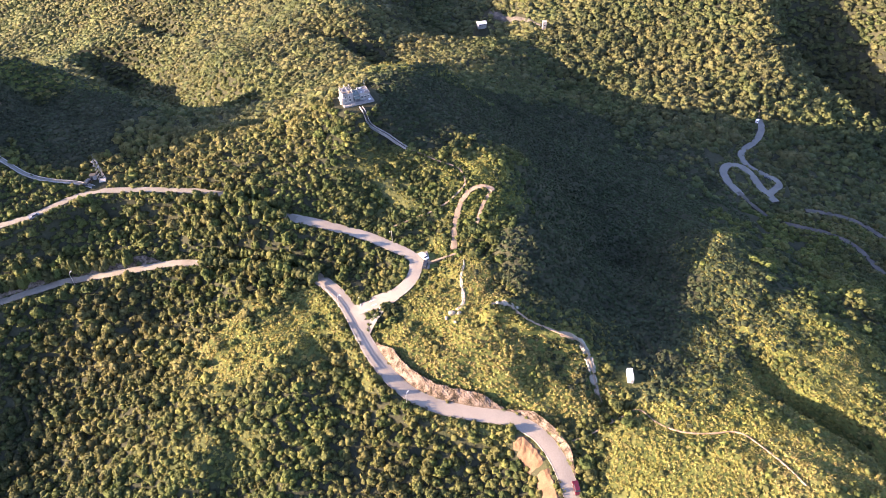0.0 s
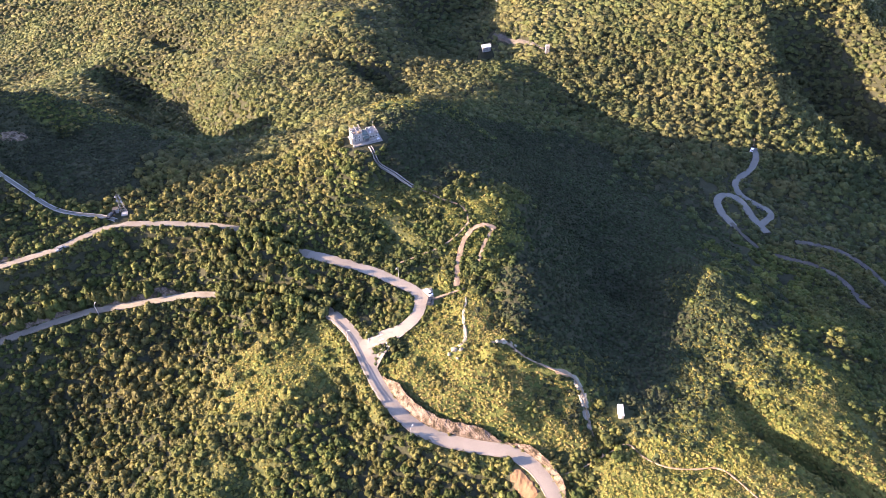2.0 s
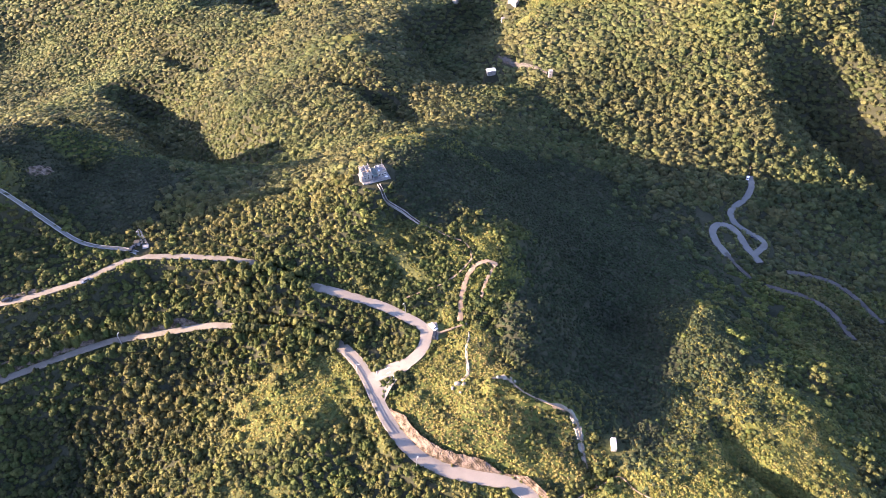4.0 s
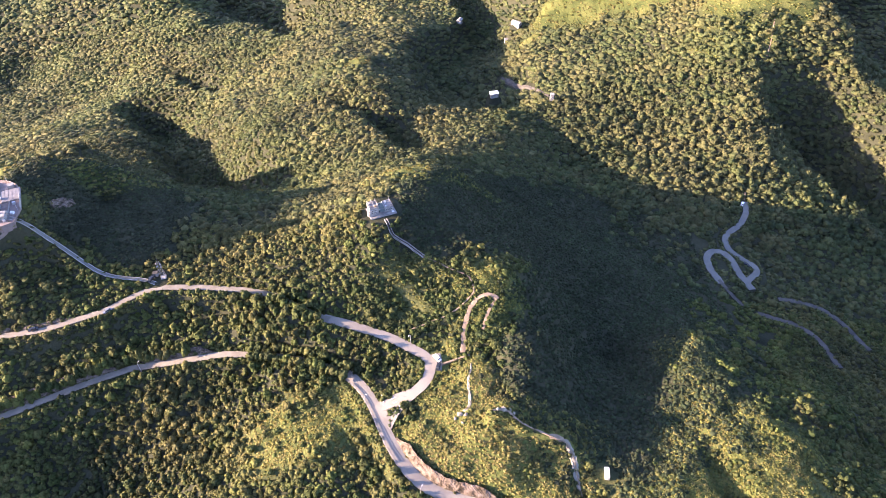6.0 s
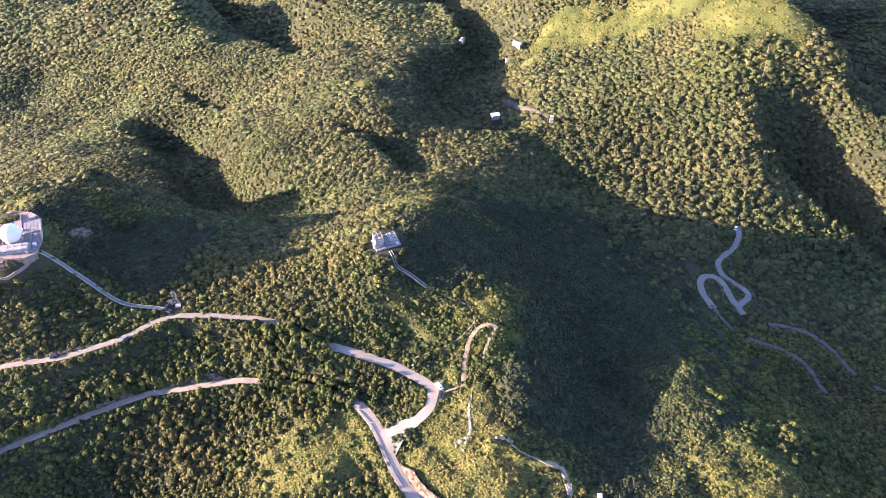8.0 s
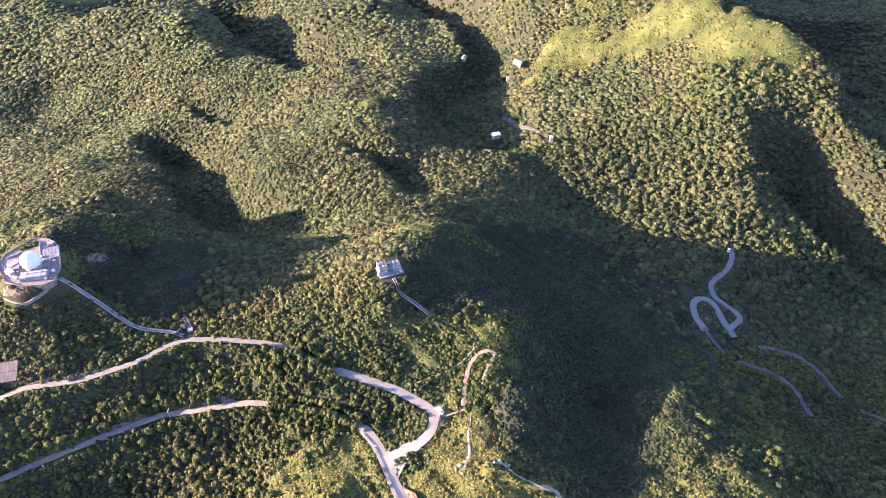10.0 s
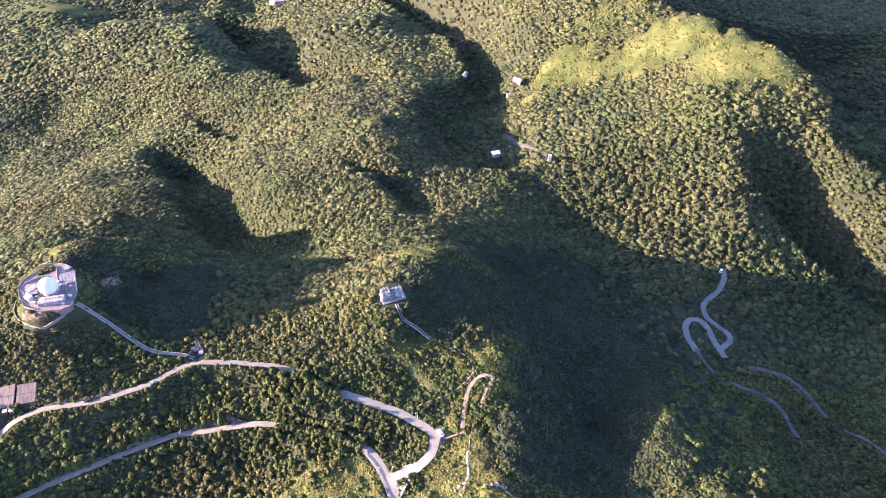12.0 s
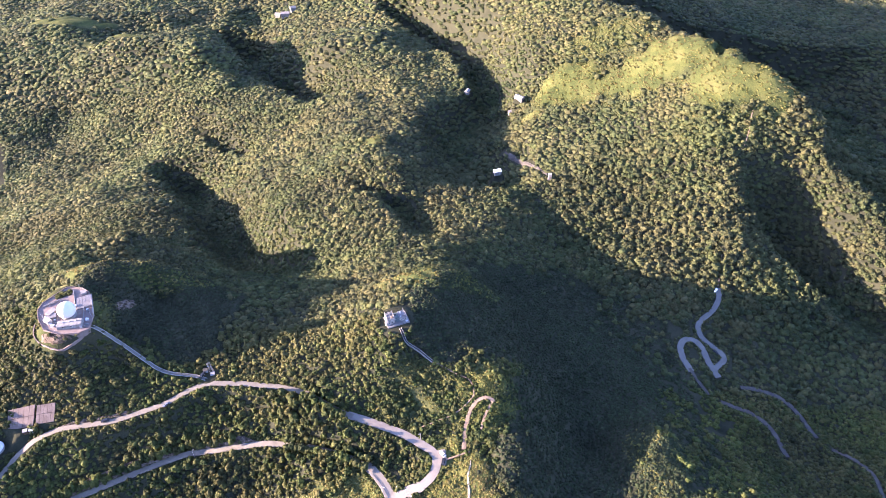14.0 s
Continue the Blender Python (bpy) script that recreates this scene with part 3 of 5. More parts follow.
AX, AY = axis(-262, 235, 2.0, -4500, 4500), axis(82, 330, 2.0, -3000, 4600)
GX, GY = np.meshgrid(AX, AY, indexing="ij")
GZ = land(GX, GY)
nx, ny = GX.shape
idx = np.arange(nx * ny).reshape(nx, ny)
quads = np.stack([idx[:-1, :-1], idx[1:, :-1], idx[1:, 1:], idx[:-1, 1:]], -1).reshape(-1, 4)
ground = big_mesh("ground", np.stack([GX, GY, GZ], -1).reshape(-1, 3), quads.ravel(), np.full(len(quads), 4), M_TURF, smooth=True)
meadow = ground.data.attributes.new("meadow", "FLOAT", "POINT")
meadow.data.foreach_set("value", np.clip(covered(GX, GY, MEADOW) * 1.2, 0, 1).ravel().astype(np.float32))
tagged(ground, "steep green hillsides with grass, scrub and earth", "hillside", kind="structure")


def ground_at(x, y):
    """Height of the built ground sheet, by its own grid."""
    i = np.clip(np.searchsorted(AX, x) - 1, 0, nx - 2)
    j = np.clip(np.searchsorted(AY, y) - 1, 0, ny - 2)
    a = (x - AX[i]) / (AX[i + 1] - AX[i])
    b = (y - AY[j]) / (AY[j + 1] - AY[j])
    return (GZ[i, j] * (1 - a) + GZ[i + 1, j] * a) * (1 - b) + (GZ[i, j + 1] * (1 - a) + GZ[i + 1, j + 1] * a) * b


# ---- road and path surfaces ----
def ribbon(name, line, width, mat, label, category, lift=0.06, rough_edge=0.0, thick=0.9):
    """A surfaced strip along a line, slightly cambered, with a thickness and sides."""
    p = line
    t = np.gradient(p[:, :2], axis=0)
    t /= np.linalg.norm(t, axis=1)[:, None] + 1e-9
    nrm = np.stack([-t[:, 1], t[:, 0]], 1)
    verts, faces = [], []
    rng = np.random.RandomState(len(name))
    cols = (-0.5, -0.5, -0.25, 0.0, 0.25, 0.5, 0.5)
    for i in range(len(p)):
        for k, c in enumerate(cols):
            w = width * c * (1 + rough_edge * (rng.rand() - 0.5) * 2)
            x, y = p[i, 0] + nrm[i, 0] * w, p[i, 1] + nrm[i, 1] * w
            z = p[i, 2] + lift + 0.05 * (1 - (2 * c) ** 2)
            if k in (0, 6):
                z -= thick
            verts.append((x, y, z))
    m = len(cols)
    for i in range(len(p) - 1):
        for k in range(m - 1):
            faces.append((i * m + k, i * m + k + 1, (i + 1) * m + k + 1, (i + 1) * m + k))
    ob = mesh_object(name, verts, [f[::-1] for f in faces], mat, smooth=False)
    return tagged(ob, label, category, kind="structure")


for k, (name, (w, line)) in enumerate(LINES.items()):
    if name in ROADS:
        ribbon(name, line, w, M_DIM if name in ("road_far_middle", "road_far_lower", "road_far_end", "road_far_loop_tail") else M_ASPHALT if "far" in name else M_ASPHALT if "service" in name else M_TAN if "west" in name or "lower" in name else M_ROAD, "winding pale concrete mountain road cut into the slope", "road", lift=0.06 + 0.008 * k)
    else:
        ribbon(name, line, w, M_DIRT, "narrow bare earth hiking path across the hillside", "footpath", lift=0.04 + 0.004 * k, rough_edge=0.25)

fork = [(-25.2, 148.5), (-29.8, 150.5), (-33.6, 158.5), (-31.5, 161.8), (-24.5, 164.6), (-18.5, 166.6), (-15.6, 162.4), (-20.0, 158.6), (-22.8, 154.0)]
fz = [float(WAY[np.argmin(np.hypot(WAY[:, 0] - x, WAY[:, 1] - y)), 2]) for x, y in fork]
fv = [(x, y, z + 0.17) for (x, y), z in zip(fork, fz)] + [(-26.0, 158.6, -18.25)] + [(x, y, z - 0.3) for (x, y), z in zip(fork, fz)]
nf = len(fork)
ff = [(i, (i + 1) % nf, nf) for i in range(nf)] + [(i, nf + 1 + i, nf + 1 + (i + 1) % nf, (i + 1) % nf) for i in range(nf)]
tagged(mesh_object("road_fork", fv, [f[::-1] for f in ff], M_ROAD), "pale concrete apron where the two roads fork", "road", kind="structure")


# ---- vegetation ----
DOME_A = np.arange(6) * math.pi / 3
DOME_V = np.concatenate([[(0, 0, 1)], np.c_[0.72 * np.cos(DOME_A), 0.72 * np.sin(DOME_A), np.full(6, 0.68)], np.c_[np.cos(DOME_A + 0.52), np.sin(DOME_A + 0.52), np.full(6, -0.1)]])
DOME_F = np.array([(0, 1 + k, 1 + (k + 1) % 6) for k in range(6)] + [(1 + k, 7 + k, 1 + (k + 1) % 6) for k in range(6)] + [(1 + (k + 1) % 6, 7 + k, 7 + (k + 1) % 6) for k in range(6)])


def crown(seed, lobes, leaves, leaf, spread=0.55, flat=1.0):
    """A crown about 1 m in radius on the ground: uneven lobes, with leaf sprays standing off their surface. Gives places, soft outward normals, corners and face sizes."""
    rng = np.random.RandomState(seed)
    verts, norms, corners, sizes, base = [], [], [], [], 0
    mids, rads = [(0, 0, flat * 0.3)], [0.7 if lobes > 1 else 0.88]
    for k in range(1, lobes):
        a, h = 6.283 * (k + 0.9 * rng.rand()) / (lobes - 1), rng.rand() ** 0.7
        e = math.sqrt(max(0.0, 1 - 0.75 * h * h)) * spread * (0.75 + 0.5 * rng.rand())
        mids.append((e * math.cos(a), e * math.sin(a), flat * (0.12 + 0.66 * h)))
        rads.append(0.26 + 0.24 * rng.rand())
    squash = np.array((1, 1, flat))
    for c, r in zip(mids, rads):
        lump = 1 + 0.6 * (rng.rand(len(DOME_V)) - 0.5)
        a = rng.rand() * 6.283
        turned = np.c_[DOME_V[:, 0] * math.cos(a) - DOME_V[:, 1] * math.sin(a), DOME_V[:, 0] * math.sin(a) + DOME_V[:, 1] * math.cos(a), DOME_V[:, 2]]
        verts.append(turned * squash * lump[:, None] * r * 0.94 + np.array(c))
        norms.append(turned + 0.35 * rng.normal(size=turned.shape))
        corners.append((DOME_F + base).ravel())
        sizes += [3] * len(DOME_F)
        base += len(DOME_V)
    for k in range(leaves):
        i = rng.randint(lobes)
        d = rng.normal(size=3)
        d[2] = abs(d[2]) * 0.9 - 0.1
        d /= np.linalg.norm(d)
        c = np.array(mids[i]) + d * squash * rads[i] * (0.86 + 0.42 * rng.rand() ** 1.5)
        nrm = d + rng.normal(size=3) * 0.5
        nrm /= np.linalg.norm(nrm)
        u = np.cross(nrm, rng.normal(size=3))
        u /= np.linalg.norm(u)
        w = np.cross(nrm, u)
        s = leaf * (0.55 + 0.9 * rng.rand())
        tri = np.array([c + u * s + nrm * s * 0.3, c + w * s * 0.8 - u * s * 0.5, c - w * s * 0.8 - u * s * 0.5])
        if np.dot(np.cross(tri[1] - tri[0], tri[2] - tri[0]), d) < 0:
            tri = tri[::-1]
        verts.append(tri)
        norms.append(np.tile(0.55 * d + 0.45 * nrm, (3, 1)))
        corners.append(np.arange(3) + base)
        sizes += [3]
        base += 3
    nn = np.concatenate(norms)
    return np.concatenate(verts), nn / (np.linalg.norm(nn, axis=1)[:, None] + 1e-9), np.concatenate(corners), np.array(sizes)


def dress(ob, normals, tone, hue):
    """Gives a plant mesh its soft normals and the tone and hue of each plant."""
    me = ob.data
    for name, values in (("tone", tone), ("hue", hue)):
        me.attributes.new(name, "FLOAT", "POINT").data.foreach_set("value", np.ascontiguousarray(values, np.float32))
    me.attributes.new("custom_normal", "FLOAT_VECTOR", "POINT").data.foreach_set("vector", np.ascontiguousarray(normals, np.float32).ravel())
    return ob


def plant_tone(places, rng, lift=0.0, vary=0.13):
    """Light and dark plants, in drifts over the hillside and one by one; and how olive each is."""
    x, y = places[:, 0], places[:, 1]
    n = len(x)
    tone = 0.45 + lift + 0.34 * (mottle(x, y, 70.0, 3.0) - 0.5) + 0.26 * (mottle(x, y, 22.0, 4.0) - 0.5) + vary * rng.normal(size=n)
    tone = np.where((rng.rand(n) < 0.05) & (y < 300), tone + 0.3, tone)
    hue = 0.5 + 0.9 * (mottle(x, y, 55.0, 6.0) - 0.5) + 0.6 * (mottle(x, y, 15.0, 7.0) - 0.5) + 0.25 * rng.normal(size=n)
    return np.clip(tone, 0.02, 0.98), np.clip(hue, 0, 1)


def sow(name, places, radii, tall, models, mat, seed, label, category, lift=0.0, vary=0.13):
    """One joined mesh of many plants: model crowns turned, scaled and set at the places."""
    rng = np.random.RandomState(seed)
    pick = rng.randint(len(models), size=len(places))
    tone, hue = plant_tone(places, rng, lift, vary)
    vs, ns, ts, hs, cs, ss, base = [], [], [], [], [], [], 0
    for k, (v, nn, c, s) in enumerate(models):
        sel = np.where(pick == k)[0]
        if not len(sel):
            continue
        a = rng.rand(len(sel)) * 6.283
        ca, sa, r, h = np.cos(a)[:, None], np.sin(a)[:, None], radii[sel, None], (radii * tall)[sel, None]
        x = (v[None, :, 0] * ca - v[None, :, 1] * sa) * r + places[sel, 0, None]
        y = (v[None, :, 0] * sa + v[None, :, 1] * ca) * r + places[sel, 1, None]
        z = v[None, :, 2] * h + places[sel, 2, None]
        vs.append(np.stack([x, y, z], -1).reshape(-1, 3))
        ns.append(np.stack([nn[None, :, 0] * ca - nn[None, :, 1] * sa, nn[None, :, 0] * sa + nn[None, :, 1] * ca, nn[None, :, 2] + 0 * ca], -1).reshape(-1, 3))
        ts.append(np.repeat(tone[sel], len(v)))
        hs.append(np.repeat(hue[sel], len(v)))
        cs.append((c[None] + (np.arange(len(sel)) * len(v))[:, None] + base).ravel())
        ss.append(np.tile(s, len(sel)))
        base += len(sel) * len(v)
    ob = big_mesh(name, np.concatenate(vs), np.concatenate(cs), np.concatenate(ss), mat)
    dress(ob, np.concatenate(ns), np.concatenate(ts), np.concatenate(hs))
    return tagged(ob, label, category, kind="stuff")


def scatter(x0, x1, y0, y1, step, seed, cover, margin):
    """Jittered places in a stretch of the plan, kept by cover and clear of roads and pads."""
    rng = np.random.RandomState(seed)
    gx, gy = np.meshgrid(np.arange(x0, x1, step), np.arange(y0, y1, step * 0.9))
    gx = gx + (np.arange(gx.shape[0]) % 2)[:, None] * step / 2
    x = gx.ravel() + (rng.rand(gx.size) - 0.5) * step * 0.9
    y = gy.ravel() + (rng.rand(gx.size) - 0.5) * step * 0.9
    keep = (np.abs(x + 20) < 150 + np.where(y > 620, 0.62, 0.65) * y) & (rng.rand(len(x)) < cover(x, y))
    x, y = x[keep], y[keep]
    d, _, r = nearest_way(x, y)
    keep = d > np.where(r > 0.5, margin, margin * 0.35)
    for px, py, pr, pz in PADS:
        keep &= np.hypot(x - px, y - py) > pr + (1.0 if pr < 12 else 0.0)
    for px, py, pr in CLEAR:
        keep &= np.hypot(x - px, y - py) > pr
    x, y, d = x[keep], y[keep], d[keep]
    return np.stack([x, y, ground_at(x, y) - 0.15], 1), d, rng


def patchy(x, y):
    return np.clip(0.5 + 0.3 * wave(x, y, 24.0, 5.0) + 0.2 * wave(x, y, 9.0, 2.2), 0.12, 0.88)


forest_cover = lambda x, y: np.clip((patchy(x, y) - open_ground(x, y)) * 7 + 0.5, 0, 1)
NEAR = [crown(10 + k, 6, 84, 0.16) for k in range(12)]
MID = [crown(40 + k, 1, 16, 0.27, flat=0.7) for k in range(10)]
BROAD = [crown(170 + k, 4, 32, 0.2, flat=0.8) for k in range(10)]
FAR = [crown(70 + k, 1, 7, 0.32, flat=0.62) for k in range(10)]
VERY_FAR = [crown(90 + k, 1, 3, 0.36, flat=0.58) for k in range(8)]
SHRUB = [crown(120 + k, 1, 12, 0.28, flat=0.8) for k in range(8)]
BUSH = [crown(100 + k, 1, 24, 0.30, flat=0.5) for k in range(7)]
FERNS = [crown(150 + k, 1, 5, 0.4, flat=0.5) for k in range(7)]
TUFT = [crown(130 + k, 1, 10, 0.45, flat=0.32) for k in range(6)]

# taller stands beside the roads: centre, radius, extra height
STANDS = [(-80, 182, 22, 1.5), (-97, 183, 14, 1.0), (-74, 201, 14, 1.2), (-92, 210, 14, 1.2), (-35, 183, 13, 0.6), (-130, 205, 40, 0.5), (-20, 108, 34, 0.35), (-140, 155, 52, 0.75)]


def stand(x, y):
    k = np.ones(len(x))
    for cx, cy, r, extra in STANDS:
        k = np.maximum(k, 1 + extra * np.clip(1.4 - np.hypot(x - cx, y - cy) / r, 0, 1))
    return k


low = lambda x, y: np.clip(0.5 + 0.45 * wave(x, y, 55.0, 7.0) + 0.25 * wave(x, y, 17.0, 3.0), 0, 1)
pl, dd, rng = scatter(-310, 330, 72, 262, 3.4, 1, lambda x, y: forest_cover(x, y) * (0.45 + 0.55 * low(x, y)), 0.9)
rad = (1.5 + 1.5 * rng.rand(len(pl)) ** 1.8) * (0.88 + 0.24 * low(pl[:, 0], pl[:, 1])) * np.clip(0.68 + dd / 10, 0.7, 1)
tall = (0.62 + 0.4 * rng.rand(len(pl)) ** 1.3) * stand(pl[:, 0], pl[:, 1])
single = np.zeros(len(pl), bool)
single[rng.permutation(np.where((pl[:, 1] < 190) & (dd > 1.6) & (dd < 16) & (np.abs(pl[:, 0] + 20) < 95))[0])[:220]] = True
sow("woodland_near", pl[~single], rad[~single], tall[~single], NEAR, M_LEAF, 2, "dense olive green subtropical woodland on the slope", "woodland")
TREES = np.c_[pl, rad, tall][single]
pl, dd, rng = scatter(-310, 330, 72, 262, 2.4, 31, forest_cover, 0.7)
rad = 1.0 + 0.75 * rng.rand(len(pl))
sow("undergrowth", pl, rad, 0.75 + 0.45 * rng.rand(len(pl)), SHRUB, M_LEAF, 32, "leafy undergrowth between the trees", "undergrowth")
east = lambda x, y: np.clip((x - 70 - 0.15 * (y - 400)) / 25, 0, 1)
pl, dd, rng = scatter(-480, 420, 262, 520, 3.7, 3, lambda x, y: forest_cover(x, y) * (1 - 0.15 * east(x, y)), 2.0)
rad = (1.9 + 1.8 * rng.rand(len(pl)) ** 1.5) * np.clip(0.6 + dd / 10, 0.6, 1)
sow("woodland_middle", pl - np.array((0, 0, 0.2)), rad, 0.62 + 0.36 * rng.rand(len(pl)), MID, M_LEAF_HAZED, 4, "dense green woodland in the valley", "woodland")
pl, dd, rng = scatter(60, 420, 330, 560, 5.6, 51, lambda x, y: forest_cover(x, y) * east(x, y), 3.0)
rad = 2.7 + 2.1 * rng.rand(len(pl)) ** 1.3
sow("woodland_east_slope", pl - np.array((0, 0, 0.2)), rad, 0.85 + 0.4 * rng.rand(len(pl)), BROAD, M_LEAF_HAZED, 52, "broad-crowned trees on the sunlit far slope", "woodland")
pl, dd, rng = scatter(-700, 820, 520, 800, 4.3, 5, forest_cover, 3.0)
rad = (2.9 + 2.2 * rng.rand(len(pl)) ** 1.7) * (1 + 0.15 * wave(pl[:, 0], pl[:, 1], 60, 2))
sow("woodland_far", pl - np.array((0, 0, 0.4)), rad, 0.6 + 0.36 * rng.rand(len(pl)), FAR, M_LEAF_HAZED, 6, "distant wooded hillsides", "woodland")
pl, dd, rng = scatter(-1000, 1250, 800, 1500, 7.1, 17, lambda x, y: forest_cover(x, y) * ((y < 1290) | (x > 420)), 3.0)
rad = (4.6 + 2.8 * rng.rand(len(pl)) ** 1.5) * (1 + 0.15 * wave(pl[:, 0], pl[:, 1], 80, 2))
sow("woodland_horizon", pl - np.array((0, 0, 0.6)), rad, 0.55 + 0.35 * rng.rand(len(pl)), VERY_FAR, M_LEAF_HAZED, 18, "farthest wooded hills", "woodland")
lee = lambda x, y: ((gully(x, y) > 14) & (gully(x, y) < 109) & (x > 150)) * 0.9
pl, dd, rng = scatter(150, 620, 530, 1000, 5.2, 37, lee, 3.0)
rad = 3.6 + 2.2 * rng.rand(len(pl))
sow("woodland_lee_slope", pl - np.array((0, 0, 0.6)), rad, 0.8 + 0.4 * rng.rand(len(pl)), VERY_FAR, M_LEAF_HAZED, 38, "shaded woodland on the steep far slope", "woodland")
sunny = lambda x, y: np.clip(covered(x, y, MEADOW) * 1.2, 0, 1)
pl, dd, rng = scatter(-120, 190, 74, 240, 1.5, 7, lambda x, y: sunny(x, y) * np.clip(0.4 + 0.6 * wave(x, y, 23, 3), 0.12, 1), 0.4)
rad = 0.45 + 0.6 * rng.rand(len(pl)) ** 2
sow("scrub_near", pl, rad, 0.5 + 0.4 * rng.rand(len(pl)), BUSH, M_SCRUB, 8, "low yellow-green scrub and fern on the knolls", "scrub", lift=0.02, vary=0.06)
pl, dd, rng = scatter(-120, 190, 74, 240, 2.1, 33, lambda x, y: sunny(x, y) * np.clip(0.1 + 0.9 * wave(x, y, 27, 9), 0, 0.9), 0.8)
rad = 0.8 + 0.8 * rng.rand(len(pl)) ** 1.5
sow("bushes_on_knolls", pl, rad, 0.65 + 0.4 * rng.rand(len(pl)), SHRUB, M_LEAF, 34, "dark green bushes in patches on the knolls", "bushes")
pl, dd, rng = scatter(-120, 190, 74, 240, 1.32, 9, lambda x, y: sunny(x, y) * 0.95, 0.3)
rad = 0.62 + 0.42 * rng.rand(len(pl))
sow("grass_near", pl, rad, 0.55 + 0.5 * rng.rand(len(pl)), TUFT, M_SCRUB, 10, "tall straw and green hill grass", "grass", lift=0.1, vary=0.05)
pl, dd, rng = scatter(-260, 420, 240, 720, 2.8, 11, lambda x, y: sunny(x, y) * np.clip(0.55 + 0.5 * wave(x, y, 40, 3), 0.2, 1), 0.4)
rad = 1.0 + 0.9 * rng.rand(len(pl)) ** 2
sow("scrub_far", pl, rad, 0.6 + 0.5 * rng.rand(len(pl)), TUFT, M_SCRUB, 12, "low scrub on the open hillsides", "scrub")
pl, dd, rng = scatter(-260, 420, 240, 720, 2.6, 35, lambda x, y: np.clip(4.5 * sunny(x, y) * (1.0 - sunny(x, y)), 0, 1), 0.4)
rad = 0.9 + 1.1 * rng.rand(len(pl)) ** 1.6
sow("bushes_far", pl, rad, 0.6 + 0.4 * rng.rand(len(pl)), FERNS, M_LEAF, 36, "bushes along the edges of the far meadows", "bushes")
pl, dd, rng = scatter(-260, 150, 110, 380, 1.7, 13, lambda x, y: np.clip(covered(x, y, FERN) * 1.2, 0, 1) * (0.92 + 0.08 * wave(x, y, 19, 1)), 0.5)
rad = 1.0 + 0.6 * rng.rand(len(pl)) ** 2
sow("fern_slopes", pl, rad, 0.6 + 0.6 * rng.rand(len(pl)), FERNS, M_FERN_SHADE, 14, "fern and scrub on the shaded slopes, coloured darker for that shade", "scrub")
pl, dd, rng = scatter(-265, 60, 78, 232, 1.35, 15, lambda x, y: 0.0 * x + 0.9, 0.3)
keep = dd < 3.6 - 1.4 * sunny(pl[:, 0], pl[:, 1])
pl, dd = pl[keep], dd[keep]
rad = 0.55 + 0.7 * rng.rand(len(pl)) ** 1.5
sow("verge_scrub", pl, rad, 1.0 + 0.6 * rng.rand(len(pl)), BUSH, M_LEAF, 16, "leafy scrub crowding the road verges", "scrub")


pl, dd, rng = scatter(140, 250, 170, 372, 1.9, 53, lambda x, y: 0.0 * x + 0.85, 0.1)
keep = dd < 2.6
pl, dd = pl[keep], dd[keep]
sow("verge_far", pl, 0.8 + 0.9 * rng.rand(len(pl)), 0.7 + 0.5 * rng.rand(len(pl)), SHRUB, M_LEAF_HAZED, 54, "scrub leaning over the edges of the old far roads", "scrub")


def hedge_trees(name, road, x0, x1, side, seed):
    """Tall trees in a row close beside a stretch of road."""
    rng = np.random.RandomState(seed)
    w, p = LINES[road]
    t = np.gradient(p[:, :2], axis=0)
    t /= np.linalg.norm(t, axis=1)[:, None]
    keep = (p[:, 0] > x0) & (p[:, 0] < x1)
    p, t = p[keep][::2], t[keep][::2]
    d = (w / 2 + 0.9 + 2.2 * rng.rand(len(p))) * side
    x, y = p[:, 0] - t[:, 1] * d, p[:, 1] + t[:, 0] * d
    sow(name, np.c_[x, y, ground_at(x, y) - 0.2], 2.2 + 0.9 * rng.rand(len(p)), 1.9 + 0.7 * rng.rand(len(p)), NEAR, M_LEAF, seed, "tall leafy trees hanging over the road", "woodland")


hedge_trees("roadside_trees", "road_lower", -225, -125, -1, 23)


def overhang(name, road, x0, x1, seed):
    """Spreading crowns from both verges that close over a stretch of road."""
    rng = np.random.RandomState(seed)
    w, p = LINES[road]
    t = np.gradient(p[:, :2], axis=0)
    t /= np.linalg.norm(t, axis=1)[:, None]
    keep = (p[:, 0] > x0) & (p[:, 0] < x1)
    p, t = p[keep], t[keep]
    side = np.where(np.arange(len(p)) % 2 == 0, 1, -1)
    d = (w / 2 + 0.2 + 1.5 * rng.rand(len(p))) * side
    x, y = p[:, 0] - t[:, 1] * d, p[:, 1] + t[:, 0] * d
    sow(name, np.c_[x, y, np.maximum(ground_at(x, y), p[:, 2] - 0.5) + 0.9 + 0.9 * rng.rand(len(p))], 2.3 + 1.1 * rng.rand(len(p)), 1.0 + 0.5 * rng.rand(len(p)), NEAR, M_LEAF, seed, "leafy trees closing over the road", "woodland", lift=-0.06)


overhang("roadside_trees", "road_lower", -95, -47, 21)
overhang("roadside_trees", "road_upper_west", -88, -61, 22)


